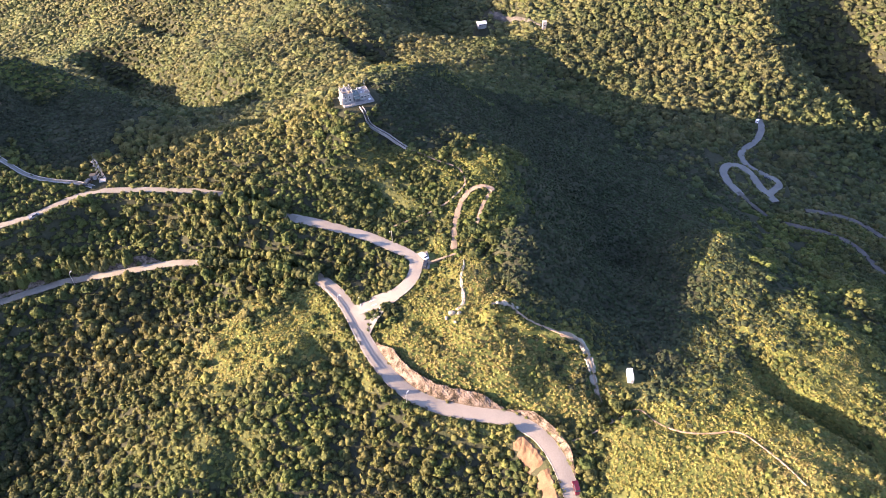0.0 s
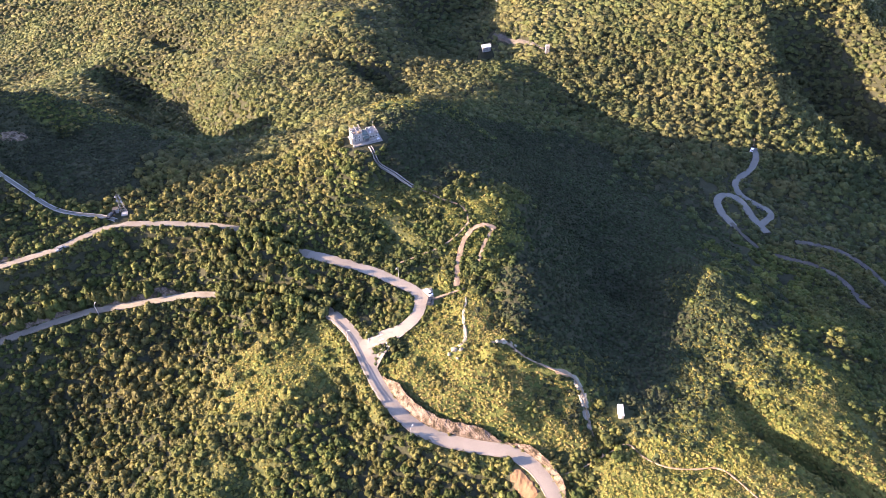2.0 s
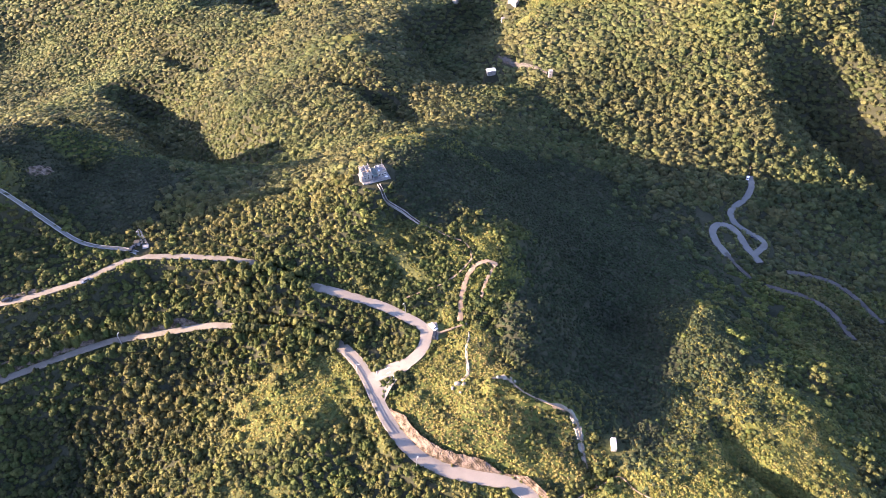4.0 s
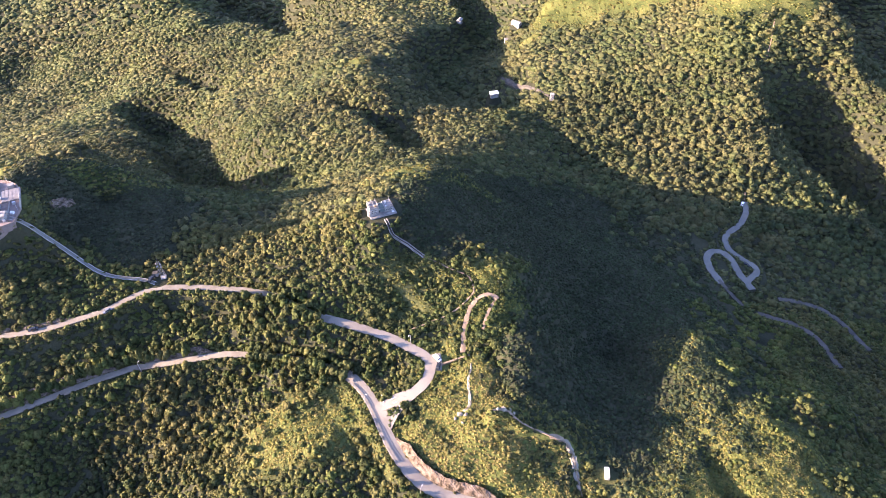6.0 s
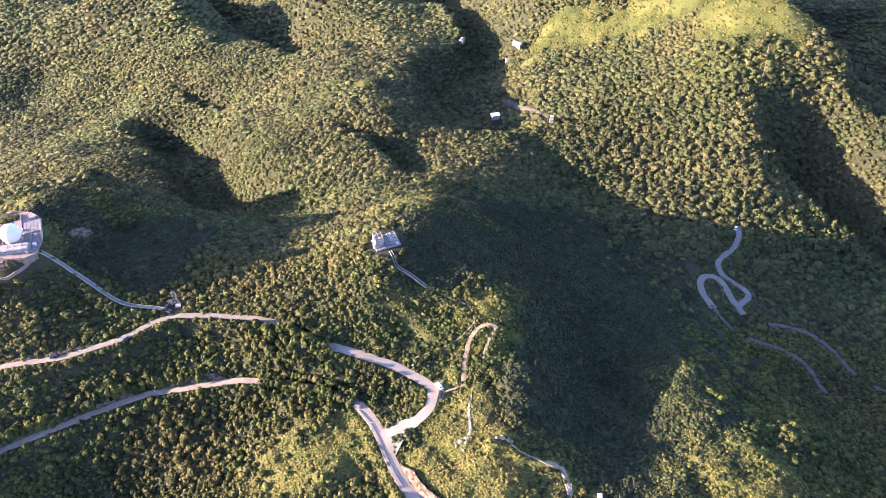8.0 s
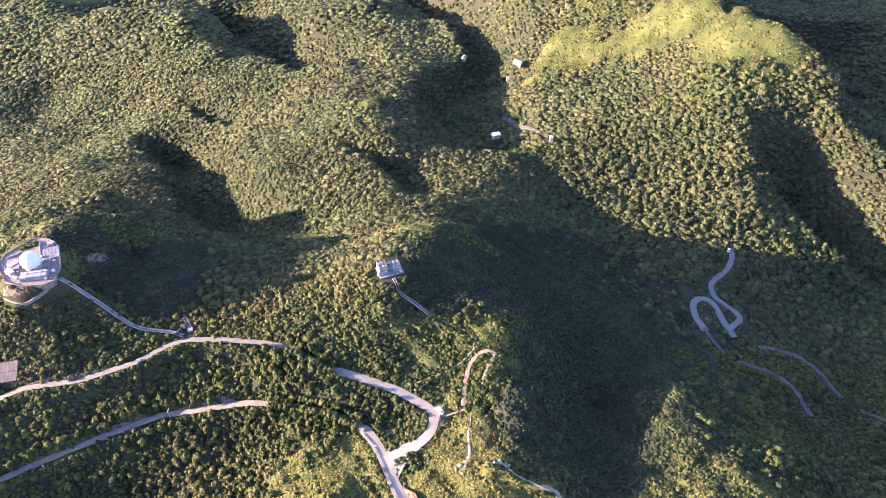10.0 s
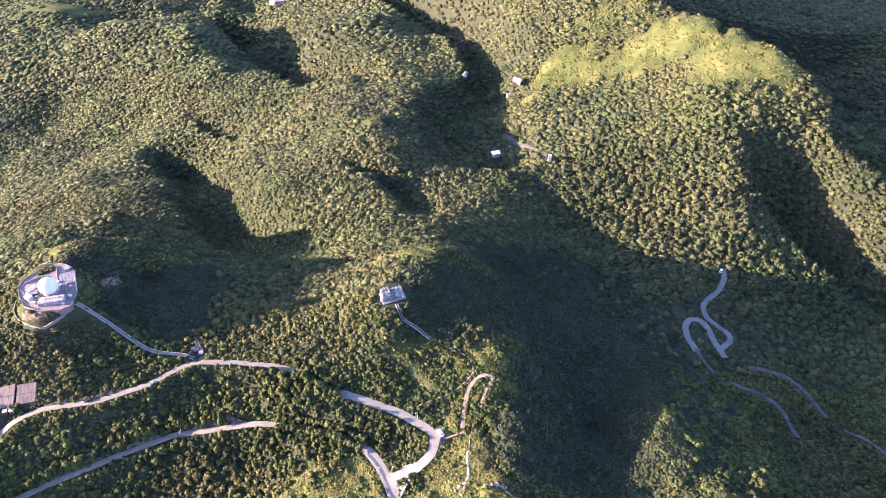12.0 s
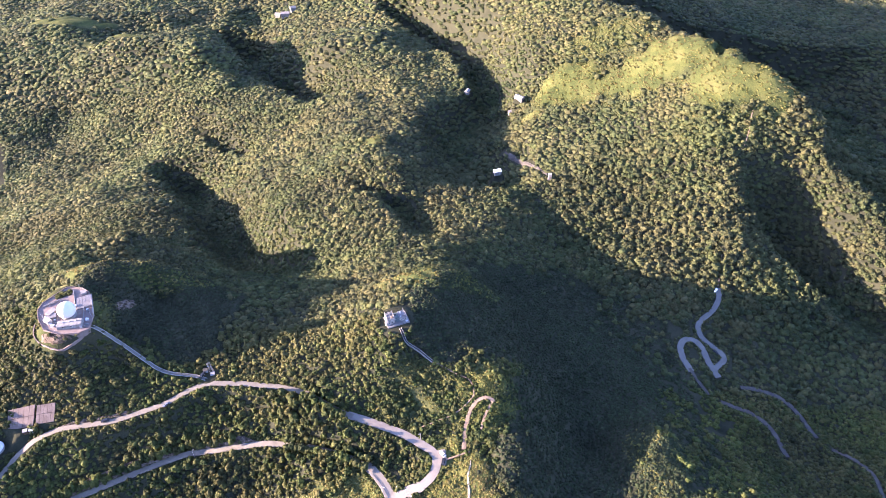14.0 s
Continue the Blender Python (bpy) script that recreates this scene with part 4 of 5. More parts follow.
# ---- single trees near the road ----
def tree_model(seed):
    """A tree 1 m in crown radius: tapered trunk with two limbs, and a lobed leafy crown."""
    t = new("tree")
    bm = tube([(0, 0, -0.25), (0.03, 0.02, 0.25), (0.0, 0.05, 0.6)], 0.07, 6, 0.035)
    for a in (seed * 1.3, seed * 1.3 + 2.4):
        limb = tube([(0.02, 0.02, 0.25), (0.2 * math.cos(a), 0.2 * math.sin(a), 0.5), (0.38 * math.cos(a), 0.38 * math.sin(a), 0.72)], 0.03, 5, 0.012)
        me = bpy.data.meshes.new("limb")
        limb.to_mesh(me)
        limb.free()
        bm.from_mesh(me)
        bpy.data.meshes.remove(me)
    part("trunk", bm, M_BARK, t)
    v, nn, c, s = crown(300 + seed, 7, 150, 0.14)
    cr = dress(big_mesh("crown", v, c, s, M_LEAF), nn, np.full(len(v), 0.28 + 0.07 * seed), np.full(len(v), (0.37 * seed) % 1.0))
    cr.parent = t
    return tagged(t, "round-crowned olive green tree beside the mountain road", "tree", "trees along the road")


MODELS = [tree_model(k) for k in range(6)]
for k, (x, y, z, r, h) in enumerate(TREES):
    m = pose(x, y, z, 0, 0, 57.0 * k) @ Matrix.Diagonal((r, r, r * h, 1))
    if k < 6:
        MODELS[k].matrix_basis = m
    else:
        o = copy_thing(MODELS[k % 6], Matrix.Identity(4))
        o.matrix_basis = m


# ---- small builders ----
def draped(name, line, width, mat, label, category, rows=5, lift=0.12, lump=0.15, seed=0):
    """A ragged patch laid along a line on the ground: width may be one number or one for each place."""
    rng = np.random.RandomState(seed)
    p = dense([(x, y, w) for (x, y), w in zip(line, width)], 0.9)
    t = np.gradient(p[:, :2], axis=0)
    t /= np.linalg.norm(t, axis=1)[:, None] + 1e-9
    verts, faces = [], []
    n = rows + 1
    for i in range(len(p)):
        for k in range(n):
            c = (k / rows - 0.5) * p[i, 2] * (1 + 0.3 * (rng.rand() - 0.5))
            x, y = p[i, 0] - t[i, 1] * c, p[i, 1] + t[i, 0] * c
            edge = 0 < k < rows and 0 < i < len(p) - 1
            z = float(ground_at(x, y)) + (lift + lump * rng.rand() if edge else -0.15)
            verts.append((x, y, z))
    for i in range(len(p) - 1):
        for k in range(rows):
            faces.append((i * n + k, (i + 1) * n + k, (i + 1) * n + k + 1, i * n + k + 1))
    ob = mesh_object(name, verts, [f[::-1] for f in faces], mat)
    return tagged(ob, label, category, kind="structure")


def boulder(seed, sx, sy, sz):
    rng = np.random.RandomState(seed)
    bm = bmesh.new()
    bmesh.ops.create_icosphere(bm, subdivisions=2, radius=1.0)
    for v in bm.verts:
        k = 0.82 + 0.36 * rng.rand()
        v.co = Vector((v.co.x * sx * k, v.co.y * sy * k, v.co.z * sz * k))
    return bm


def wall_along(name, line, h, thick, mat, parent=None, follow=True, z0=0.0):
    """A low wall of even height along a line in plan."""
    p = np.array(line, float)
    t = np.gradient(p[:, :2], axis=0)
    t /= np.linalg.norm(t, axis=1)[:, None] + 1e-9
    nr = np.stack([-t[:, 1], t[:, 0]], 1) * thick / 2
    verts, faces = [], []
    for i in range(len(p)):
        z = p[i, 2]
        for s, zz in ((-1, z - 0.8), (-1, z + h), (1, z + h), (1, z - 0.8)):
            verts.append((p[i, 0] + s * nr[i, 0], p[i, 1] + s * nr[i, 1], zz))
    for i in range(len(p) - 1):
        for k in range(4):
            a, b = i * 4 + k, i * 4 + (k + 1) % 4
            faces.append((a, b, b + 4, a + 4))
    faces += [(3, 2, 1, 0), tuple(len(p) * 4 - 4 + k for k in range(4))]
    return mesh_object(name, verts, faces, mat, parent)


def window(parent, w, h, x, y, z, turn=0.0, name="window"):
    """A window: frame proud of the wall, with a dark pane set in it."""
    bm = bmesh.new()
    for sx, sz, cx, cz in ((w, 0.09, 0, 0), (w, 0.09, 0, h - 0.09), (0.09, h, -w / 2 + 0.045, 0), (0.09, h, w / 2 - 0.045, 0)):
        b = box(sx, 0.14, sz, cx, 0, cz)
        me = bpy.data.meshes.new("frame")
        b.to_mesh(me)
        b.free()
        bm.from_mesh(me)
        bpy.data.meshes.remove(me)
    f = part(name, bm, M_WHITE, parent, at=pose(x, y, z, 0, 0, turn))
    part("pane", box(w - 0.16, 0.04, h - 0.16, 0, 0, 0.08), M_GLASS, f)
    return f


# ---- villa on the ridge ----
M_ROOFG = material("weathered_green_roof", [(0.07, 0.10, 0.09), (0.13, 0.16, 0.145), (0.19, 0.21, 0.19)], scale=0.8, fine=6, bump=0.3)
M_ROOFD = material("grey_roof_screed", [(0.14, 0.14, 0.14), (0.24, 0.235, 0.23)], scale=0.7, fine=5, bump=0.3)
pav = thing("villa", -37.5, 254, 8.6, 24, "white two-storey villa with flat roofs and terrace on the wooded ridge", "house")
pav.matrix_basis = pav.matrix_basis @ Matrix.Diagonal((0.86, 0.86, 0.74, 1))
part("terrace", box(15.6, 10.4, 1.5, 0.3, -0.3, -0.7, 0.05), M_ROOFD, pav)
part("tower_block", box(5.2, 6.6, 5.4, -4.4, 0.2, 0.78, 0.05), M_OLD, pav)
part("middle_block", box(3.6, 5.0, 3.2, 0.0, 0.9, 0.78, 0.05), M_OLD, pav)
part("wing", box(5.0, 6.0, 3.7, 4.3, 0.2, 0.78, 0.05), M_OLD, pav)
part("tower_roof", box(4.6, 6.0, 0.12, -4.4, 0.2, 6.19), M_ROOFD, pav)
part("middle_roof", box(3.6, 5.2, 0.3, 0.0, 0.7, 3.99, 0.04), M_ROOFG, pav, "weathered green flat roof")
part("wing_roof", box(4.4, 5.4, 0.12, 4.3, 0.2, 4.49), M_ROOFD, pav)
for nm, cx, cy, w, d, z in (("tower_parapet", -4.4, 0.2, 5.2, 6.6, 6.185), ("wing_parapet", 4.3, 0.2, 5.0, 6.0, 4.485)):
    for sx, sy, ox, oy in ((w, 0.22, 0, d / 2 - 0.11), (w, 0.22, 0, 0.11 - d / 2), (0.22, d - 0.46, w / 2 - 0.11, 0), (0.22, d - 0.46, 0.11 - w / 2, 0)):
        part(nm, box(sx, sy, 0.75, cx + ox, cy + oy, z, 0.02), M_OLD, pav)
for x in (-6.8, -4.4, -2.0):
    for y in (-2.7, 3.1):
        part("pergola_post", box(0.22, 0.22, 1.6, x, y, 6.94, 0.02), M_OLD, pav)
    part("pergola_beam", box(0.2, 6.2, 0.2, x, 0.2, 8.55, 0.02), M_OLD, pav)
bm = bmesh.new()
bmesh.ops.create_cone(bm, cap_ends=True, segments=20, radius1=1.5, radius2=1.5, depth=4.2)
part("round_bay", bm, M_OLD, pav, at=pose(-7.0, -2.2, 2.9))
for x, z, h in ((-5.7, 2.0, 1.6), (-3.6, 2.0, 1.6), (-5.7, 4.2, 1.2), (-3.6, 4.2, 1.2)):
    window(pav, 1.0, h, x, -3.16, z)
for x in (2.7, 4.3, 5.9):
    window(pav, 1.0, 1.5, x, -2.86, 2.0)
window(pav, 2.4, 2.1, 0.1, -1.66, 1.2)
for y in (-1.3, 1.6):
    window(pav, 1.1, 1.4, 6.86, y, 2.2, 90)
part("door", box(1.1, 0.12, 2.1, -1.25, -1.68, 0.8, 0.02), M_DARK, pav, "dark entrance door")
for x in (-7.7, -4.0, 0.0, 4.0, 8.2):
    part("terrace_post", box(0.3, 0.3, 1.0, x * 0.92, -5.3, 0.8, 0.02), M_OLD, pav)
part("terrace_rail", box(15.2, 0.12, 0.14, 0.3, -5.3, 1.55), M_OLD, pav)
part("aerial", tube([(5.9, 2.4, 4.5), (5.9, 2.4, 9.4)], 0.07, 6), M_METAL, pav)
bm = bmesh.new()
bmesh.ops.create_cone(bm, cap_ends=True, segments=16, radius1=0.7, radius2=0.7, depth=1.3)
part("water_tank", bm, M_METAL, pav, at=pose(3.4, 1.6, 5.26))

for x, y, w, d, h, mat in ((-5.6, 1.8, 1.3, 1.1, 1.1, M_ROOFD), (-3.2, -1.2, 0.9, 1.6, 0.8, M_DIRT), (-3.4, 2.2, 1.0, 0.8, 1.4, M_OLD), (-5.4, -0.9, 0.8, 0.8, 0.6, M_DIRT)):
    part("roof_box", box(w, d, h, x, y, 6.32, 0.04), mat, pav)
for x, y, w, d, h, mat in ((5.5, -1.2, 1.2, 0.8, 0.9, M_OLD), (2.9, -1.6, 0.7, 0.7, 0.7, M_METAL)):
    part("roof_box", box(w, d, h, x, y, 4.62, 0.04), mat, pav)
part("skylight", box(1.6, 1.2, 0.5, -0.2, 1.6, 4.3, 0.03, taper=0.7), M_GLASS, pav)
part("porch_canopy", box(3.0, 2.2, 0.16, 0.2, -2.9, 3.1, 0.03), M_ROOFG, pav, "small green porch canopy")
for x in (-1.1, 1.5):
    part("porch_post", box(0.2, 0.2, 2.3, x, -3.8, 0.79, 0.02), M_OLD, pav)
part("planter", box(2.2, 0.8, 0.6, 4.2, -4.4, 0.81, 0.04), M_OLD, pav)
part("garden_table", box(1.4, 1.4, 0.12, 6.2, -4.2, 1.4, 0.03), M_WHITE, pav)
part("table_leg", box(0.3, 0.3, 0.6, 6.2, -4.2, 0.805), M_WHITE, pav)

STEPS = [(-34.5, 247.5, 9.0), (-31, 241, 6), (-22, 237, 1.6), (-15, 232, -1.3)]
sl = dense(STEPS, 0.8)
sl[:, 2] = np.maximum(np.maximum.reduce([ground_at(sl[:, 0] + k, sl[:, 1] + k) for k in (-1.2, 0.0, 1.2)]) + 0.2, sl[:, 2] - 1.5)
for _ in range(5):
    sl[1:-1, 2] = (sl[:-2, 2] + 2 * sl[1:-1, 2] + sl[2:, 2]) / 4
stair = thing("hill_stairway", 0, 0, 0, 0, "long concrete stairway with white parapets up to the villa", "stairs")
t = np.gradient(sl[:, :2], axis=0)
t /= np.linalg.norm(t, axis=1)[:, None]
for i in range(len(sl)):
    a = math.degrees(math.atan2(t[i, 1], t[i, 0]))
    part("step", box(0.86, 1.0, 0.6, 0, 0, -0.5), M_DIM, stair, at=pose(*sl[i], 0, 0, a))
for s in (-0.6, 0.6):
    wall_along("parapet", np.c_[sl[:, 0] - t[:, 1] * s, sl[:, 1] + t[:, 0] * s, sl[:, 2]], 0.7, 0.16, M_OLD, stair)

# ---- radar station ----
M_BROWN = material("brown_paving", [(0.13, 0.10, 0.088), (0.19, 0.152, 0.135), (0.25, 0.21, 0.19)], scale=0.4, fine=3, bump=0.2)
M_DOME = material("radome_skin", [(0.56, 0.56, 0.55), (0.68, 0.67, 0.66)], scale=0.35, fine=2, rough=0.5, bump=0.03)
station = thing("radar_station", -228, 246, 11.8, 0, "white weather radar dome on a walled hilltop platform", "radar station")
DECK = [(-20.5, 3.5), (-17, -3), (-10, -11), (0, -14), (11.5, -12.5), (16, -9), (14.5, 1), (9, 11.5), (3.5, 20), (-1.5, 22.5), (-7, 23), (-11.5, 22.5), (-15.5, 16.5), (-20, 9.5)]
bm = bmesh.new()
low, top = [bm.verts.new((x, y, -3.6)) for x, y in DECK], [bm.verts.new((x, y, 0.1)) for x, y in DECK]
bm.faces.new(top)
for i in range(len(DECK)):
    j = (i + 1) % len(DECK)
    bm.faces.new((low[i], low[j], top[j], top[i]))
part("platform", bm, M_BROWN, station, "brown paved platform")
for i in range(len(DECK)):
    a, b = DECK[i], DECK[(i + 1) % len(DECK)]
    wall_along("parapet_wall", [(a[0] * 0.985, a[1] * 0.985, 0.1), (b[0] * 0.985, b[1] * 0.985, 0.1)], 0.7, 0.25, M_BROWN, station)
bm = bmesh.new()
bmesh.ops.create_cone(bm, cap_ends=True, segments=28, radius1=4.2, radius2=4.0, depth=1.8)
part("drum", bm, M_OLD, station, at=pose(0.2, 0.6, 1.0))
bm = bmesh.new()
bmesh.ops.create_icosphere(bm, subdivisions=3, radius=5.0)
for f in bm.faces:
    f.smooth = False
part("dome", bm, M_DOME, station, "white faceted radar dome", at=pose(0.2, 0.6, 5.3, 12, 5, 20))
part("plant_building", box(13.5, 5.0, 2.4, 0, 0, 0.11, 0.06), M_OLD, station, at=pose(4.2, -6.6, 0, 0, 0, 14))
part("plant_roof", box(12.9, 4.4, 0.16, 0, 0, 2.52), M_OLD, station, at=pose(4.2, -6.6, 0, 0, 0, 14))
window(station, 1.4, 1.1, 1.5, -9.9, 1.5, 14)
window(station, 1.4, 1.1, 6.0, -8.75, 1.5, 14)
part("store_hut", box(4.2, 3.0, 2.4, 0, 0, 0.11, 0.05), M_CONC, station, at=pose(-9.6, -5.0, 0, 0, 0, -28))
part("store_hut", box(5.5, 3.6, 1.6, 0, 0, 0.11, 0.05), M_ROOFD, station, at=pose(-11.0, 2.0, 0, 0, 0, 60))
part("generator_box", box(2.4, 1.4, 1.5, -5.5, -8.2, 0.11, 0.04), M_METAL, station)
part("generator_box", box(1.6, 1.4, 1.2, 12.0, -2.2, 0.11, 0.04), M_WHITE, station)
part("upper_deck", box(9.0, 9.5, 0.7, 0, 0, 0.11, 0.04), M_ROOFD, station, at=pose(4.6, 11.2, 0, 0, 0, 28))
part("stair_tower", box(3.0, 2.6, 1.8, 0, 0, 0.11, 0.05), M_ROOFD, station, at=pose(1.6, 18.0, 0, 0, 0, 30))
for x, y in ((-13.5, 6.0), (-15.0, -1.5), (13.2, 0.5), (-2.0, 21.4), (-3.0, -11.3)):
    part("lamp_post", tube([(x, y, 0.1), (x, y, 4.6)], 0.06, 6), M_METAL, station)
part("screen_wall", box(0.3, 11.6, 2.4, 0, 0, -0.4, 0.03), M_CONC, station, at=pose(11.9, 6.2, 0, 0, 0, 27.6))
M_PLUM = material("weathered_brown_roofing", [(0.11, 0.08, 0.075), (0.16, 0.12, 0.11), (0.21, 0.165, 0.15)], scale=0.5, fine=4, bump=0.3)
M_SLATE = material("blue_grey_deck", [(0.10, 0.10, 0.11), (0.15, 0.15, 0.16), (0.20, 0.20, 0.205)], scale=0.5, fine=4, bump=0.3)
part("lean_to", box(7.0, 4.4, 1.5, 0, 0, 0.11, 0.05), M_PLUM, station, "brown sheet-roofed lean-to", at=pose(-9.2, 4.6, 0, 0, 0, 28))
part("lean_to", box(5.6, 3.4, 1.3, 0, 0, 0.11, 0.05), M_SLATE, station, "grey sheet-roofed lean-to", at=pose(-9.6, -1.2, 0, 0, 0, 20))
for x, y, a, l in ((-6.2, 1.0, 118, 9.0), (-4.0, -5.4, 24, 7.0), (8.6, 1.0, 112, 12.0), (-2.6, 14.0, 118, 13.0), (-14.5, 9.0, 40, 9.0), (-9.0, 9.4, 118, 7.0), (-13.0, -3.4, 128, 8.0)):
    part("divider_wall", box(l, 0.25, 1.0, 0, 0, 0.11, 0.02), M_OLD, station, at=pose(x, y, 0, 0, 0, a))
for k in range(5):
    part("deck_panel", box(1.5, 8.6, 0.08, -3.4 + 1.7 * k, 0, 0.82), M_SLATE, station, at=pose(4.6, 11.2, 0, 0, 0, 28))
for x, y, w, d, h, a in ((-7.4, -6.6, 1.6, 1.0, 1.2, 10), (-6.4, -3.6, 1.0, 1.0, 1.0, 30), (-12.6, -2.2, 1.2, 2.0, 1.2, 15), (-3.4, -7.6, 1.2, 0.8, 1.0, 20), (9.4, 4.8, 1.4, 1.0, 1.5, 28), (10.8, -8.0, 1.2, 1.2, 1.1, 40), (1.2, 7.6, 1.0, 1.6, 1.5, 28)):
    part("equipment_box", box(w, d, h, 0, 0, 0.11, 0.03), M_METAL, station, at=pose(x, y, 0, 0, 0, a))
for k in range(3):
    part("roof_vent", box(0.8, 0.8, 0.5, -3.6 + 3.4 * k, 0.6, 2.7, 0.03), M_METAL, station, at=pose(4.2, -6.6, 0, 0, 0, 14))
part("planting_bed", box(8.5, 5.0, 0.14, 0, 0, 0.11, 0.02), M_TURF, station, "dark planted bed", at=pose(-10.5, 16.8, 0, 0, 0, 28))
rs = np.random.RandomState(8)
for k in range(22):
    v, nn, cc, ss = BUSH[k % len(BUSH)]
    bush = dress(big_mesh("shrub", v * (0.8 + 0.6 * rs.rand()), cc, ss, M_LEAF), nn, np.full(len(v), 0.4), np.full(len(v), 0.5))
    bush.parent = station
    bush.matrix_basis = pose(-10.5, 16.8, 0.22, 0, 0, 28) @ pose(rs.rand() * 7.4 - 3.7, rs.rand() * 4 - 2, 0)
LOOPW = [(-251, 245), (-250, 240), (-246, 234.5), (-240, 230.5), (-234.5, 228.3), (-228.4, 227.3), (-221, 230.2), (-215, 235), (-212.8, 238.5)]
lw = dense([(x, y, 0) for x, y in LOOPW], 1.5)
lw[:, 2] = ground_at(lw[:, 0], lw[:, 1])
tagged(wall_along("boundary_wall", lw, 1.1, 0.5, M_BROWN), "weathered concrete boundary wall below the radar station", "wall")
draped("rock_face", [(-241, 233.4), (-235, 231.4), (-228, 230.6), (-221, 232.8)], [2.0, 3.4, 3.8, 2.2], M_CUT, "bare brown rock face below the platform", "rock face", rows=9, lump=0.9, seed=4)
draped("rock_outcrop", [(-210, 262), (-207, 268), (-203, 272)], [5, 8, 4], M_CUT, "dark weathered rock outcrop on the grassy hillside", "rock face", rows=7, lump=1.2, seed=5)

# ---- mast and gatehouse ----
M_STEEL = material("dull_mast_steel", [(0.13, 0.135, 0.14), (0.2, 0.205, 0.21)], scale=1, fine=8, rough=0.6, bump=0.05, spec=0.3)
mast = thing("radio_mast", -144.5, 228.3, -14.9, 15, "steel lattice radio mast with white dishes beside the road fork", "mast")
HM = 11.0
part("base_slab", box(2.6, 2.6, 0.4, 0, 0, -0.1, 0.03), M_CONC, mast)
for sx in (-1, 1):
    for sy in (-1, 1):
        part("leg", tube([(sx * 1.1, sy * 1.1, 0.2), (sx * 0.42, sy * 0.42, HM)], 0.07, 6), M_STEEL, mast)
for k in range(7):
    z, z2 = 0.4 + k * 1.5, 0.4 + (k + 1) * 1.5
    w, w2 = 1.1 - 0.68 * z / HM, 1.1 - 0.68 * z2 / HM
    for a, b, c, d in ((-1, -1, 1, -1), (1, -1, 1, 1), (1, 1, -1, 1), (-1, 1, -1, -1)):
        part("brace", tube([(a * w, b * w, z), (c * w2, d * w2, z2)], 0.035, 4), M_STEEL, mast)
for x, y, z, a in ((-0.8, -0.6, 10.2, 20), (0.8, -0.7, 9.6, -30), (-0.8, -0.5, 8.2, 60), (0.7, -0.8, 7.4, 0)):
    bm = bmesh.new()
    bmesh.ops.create_cone(bm, cap_ends=True, segments=18, radius1=0.55, radius2=0.35, depth=0.35)
    part("dish", bm, M_OLD, mast, "white dish aerial", at=pose(x, y, z, 90, 0, a))
part("whip_aerial", tube([(0, 0, HM - 0.5), (0, 0, HM + 2.4)], 0.05, 5), M_STEEL, mast)
hut = thing("equipment_hut", -148.6, 229.5, -15.0, 8, "small grey concrete equipment hut below the mast", "hut")
part("body", box(2.2, 1.8, 2.1, 0, 0, 0, 0.04), M_ROOFD, hut)
part("roof", box(2.5, 2.1, 0.16, 0, 0, 2.11, 0.02), M_DIM, hut)
part("door", box(0.8, 0.08, 1.8, -0.4, -0.92, 0.02, 0.01), M_DARK, hut, "dark steel door")

# ---- container ----
cont = thing("shipping_container", 61, 131, -20.1, -4, "white shipping container hut in the shaded hollow", "container")
cont.matrix_basis = cont.matrix_basis @ Matrix.Diagonal((0.86, 0.94, 0.95, 1))
part("body", box(2.0, 4.8, 2.3, 0, 0, 0.12, 0.05), M_WHITE, cont)
for k in range(12):
    part("roof_rib", box(1.8, 0.14, 0.05, 0, -2.2 + 0.4 * k, 2.422), M_WHITE, cont)
for sx in (-1, 1):
    for sy in (-1, 1):
        part("corner_post", box(0.14, 0.14, 2.4, sx * 0.96, sy * 2.36, 0.06), M_METAL, cont)
    part("side_rail", box(0.1, 4.7, 0.12, sx * 0.97, 0, 2.34), M_METAL, cont)
part("door", box(0.8, 0.06, 1.9, 0.4, -2.42, 0.2, 0.01), M_METAL, cont, "grey steel door")


# ---- cars ----
def car(x, y, z, turn, paint, label, long=4.3):
    c = thing("car", x, y, z, turn, label, "car", "parked cars")
    bm = box(long, 1.76, 0.62, 0, 0, 0.3, 0.12)
    part("body", bm, paint, c)
    part("cabin", box(long * 0.56, 1.58, 0.56, -long * 0.06, 0, 0.9, 0.1, taper=0.82), M_GLASS, c, "dark glazed cabin")
    part("roof", box(long * 0.42, 1.26, 0.07, -long * 0.06, 0, 1.45, 0.03), paint, c)
    for sx in (-1, 1):
        for sy in (-1, 1):
            bm = bmesh.new()
            bmesh.ops.create_cone(bm, cap_ends=True, segments=14, radius1=0.32, radius2=0.32, depth=0.22)
            w = part("wheel", bm, M_DARK, c, at=pose(sx * long * 0.31, sy * 0.8, 0.32, 90, 0, 0))
            bm = bmesh.new()
            bmesh.ops.create_cone(bm, cap_ends=True, segments=10, radius1=0.18, radius2=0.18, depth=0.25)
            part("rim", bm, M_METAL, w)
        part("headlight" if sx > 0 else "tail_light", box(0.06, 1.4, 0.14, sx * (long / 2 - 0.02), 0, 0.62, 0.02), M_GLASS, c)
    return c


def paint(name, c):
    return material(name, [tuple(v * 0.9 for v in c), c], scale=1, fine=5, rough=0.25, bump=0, spec=0.5)


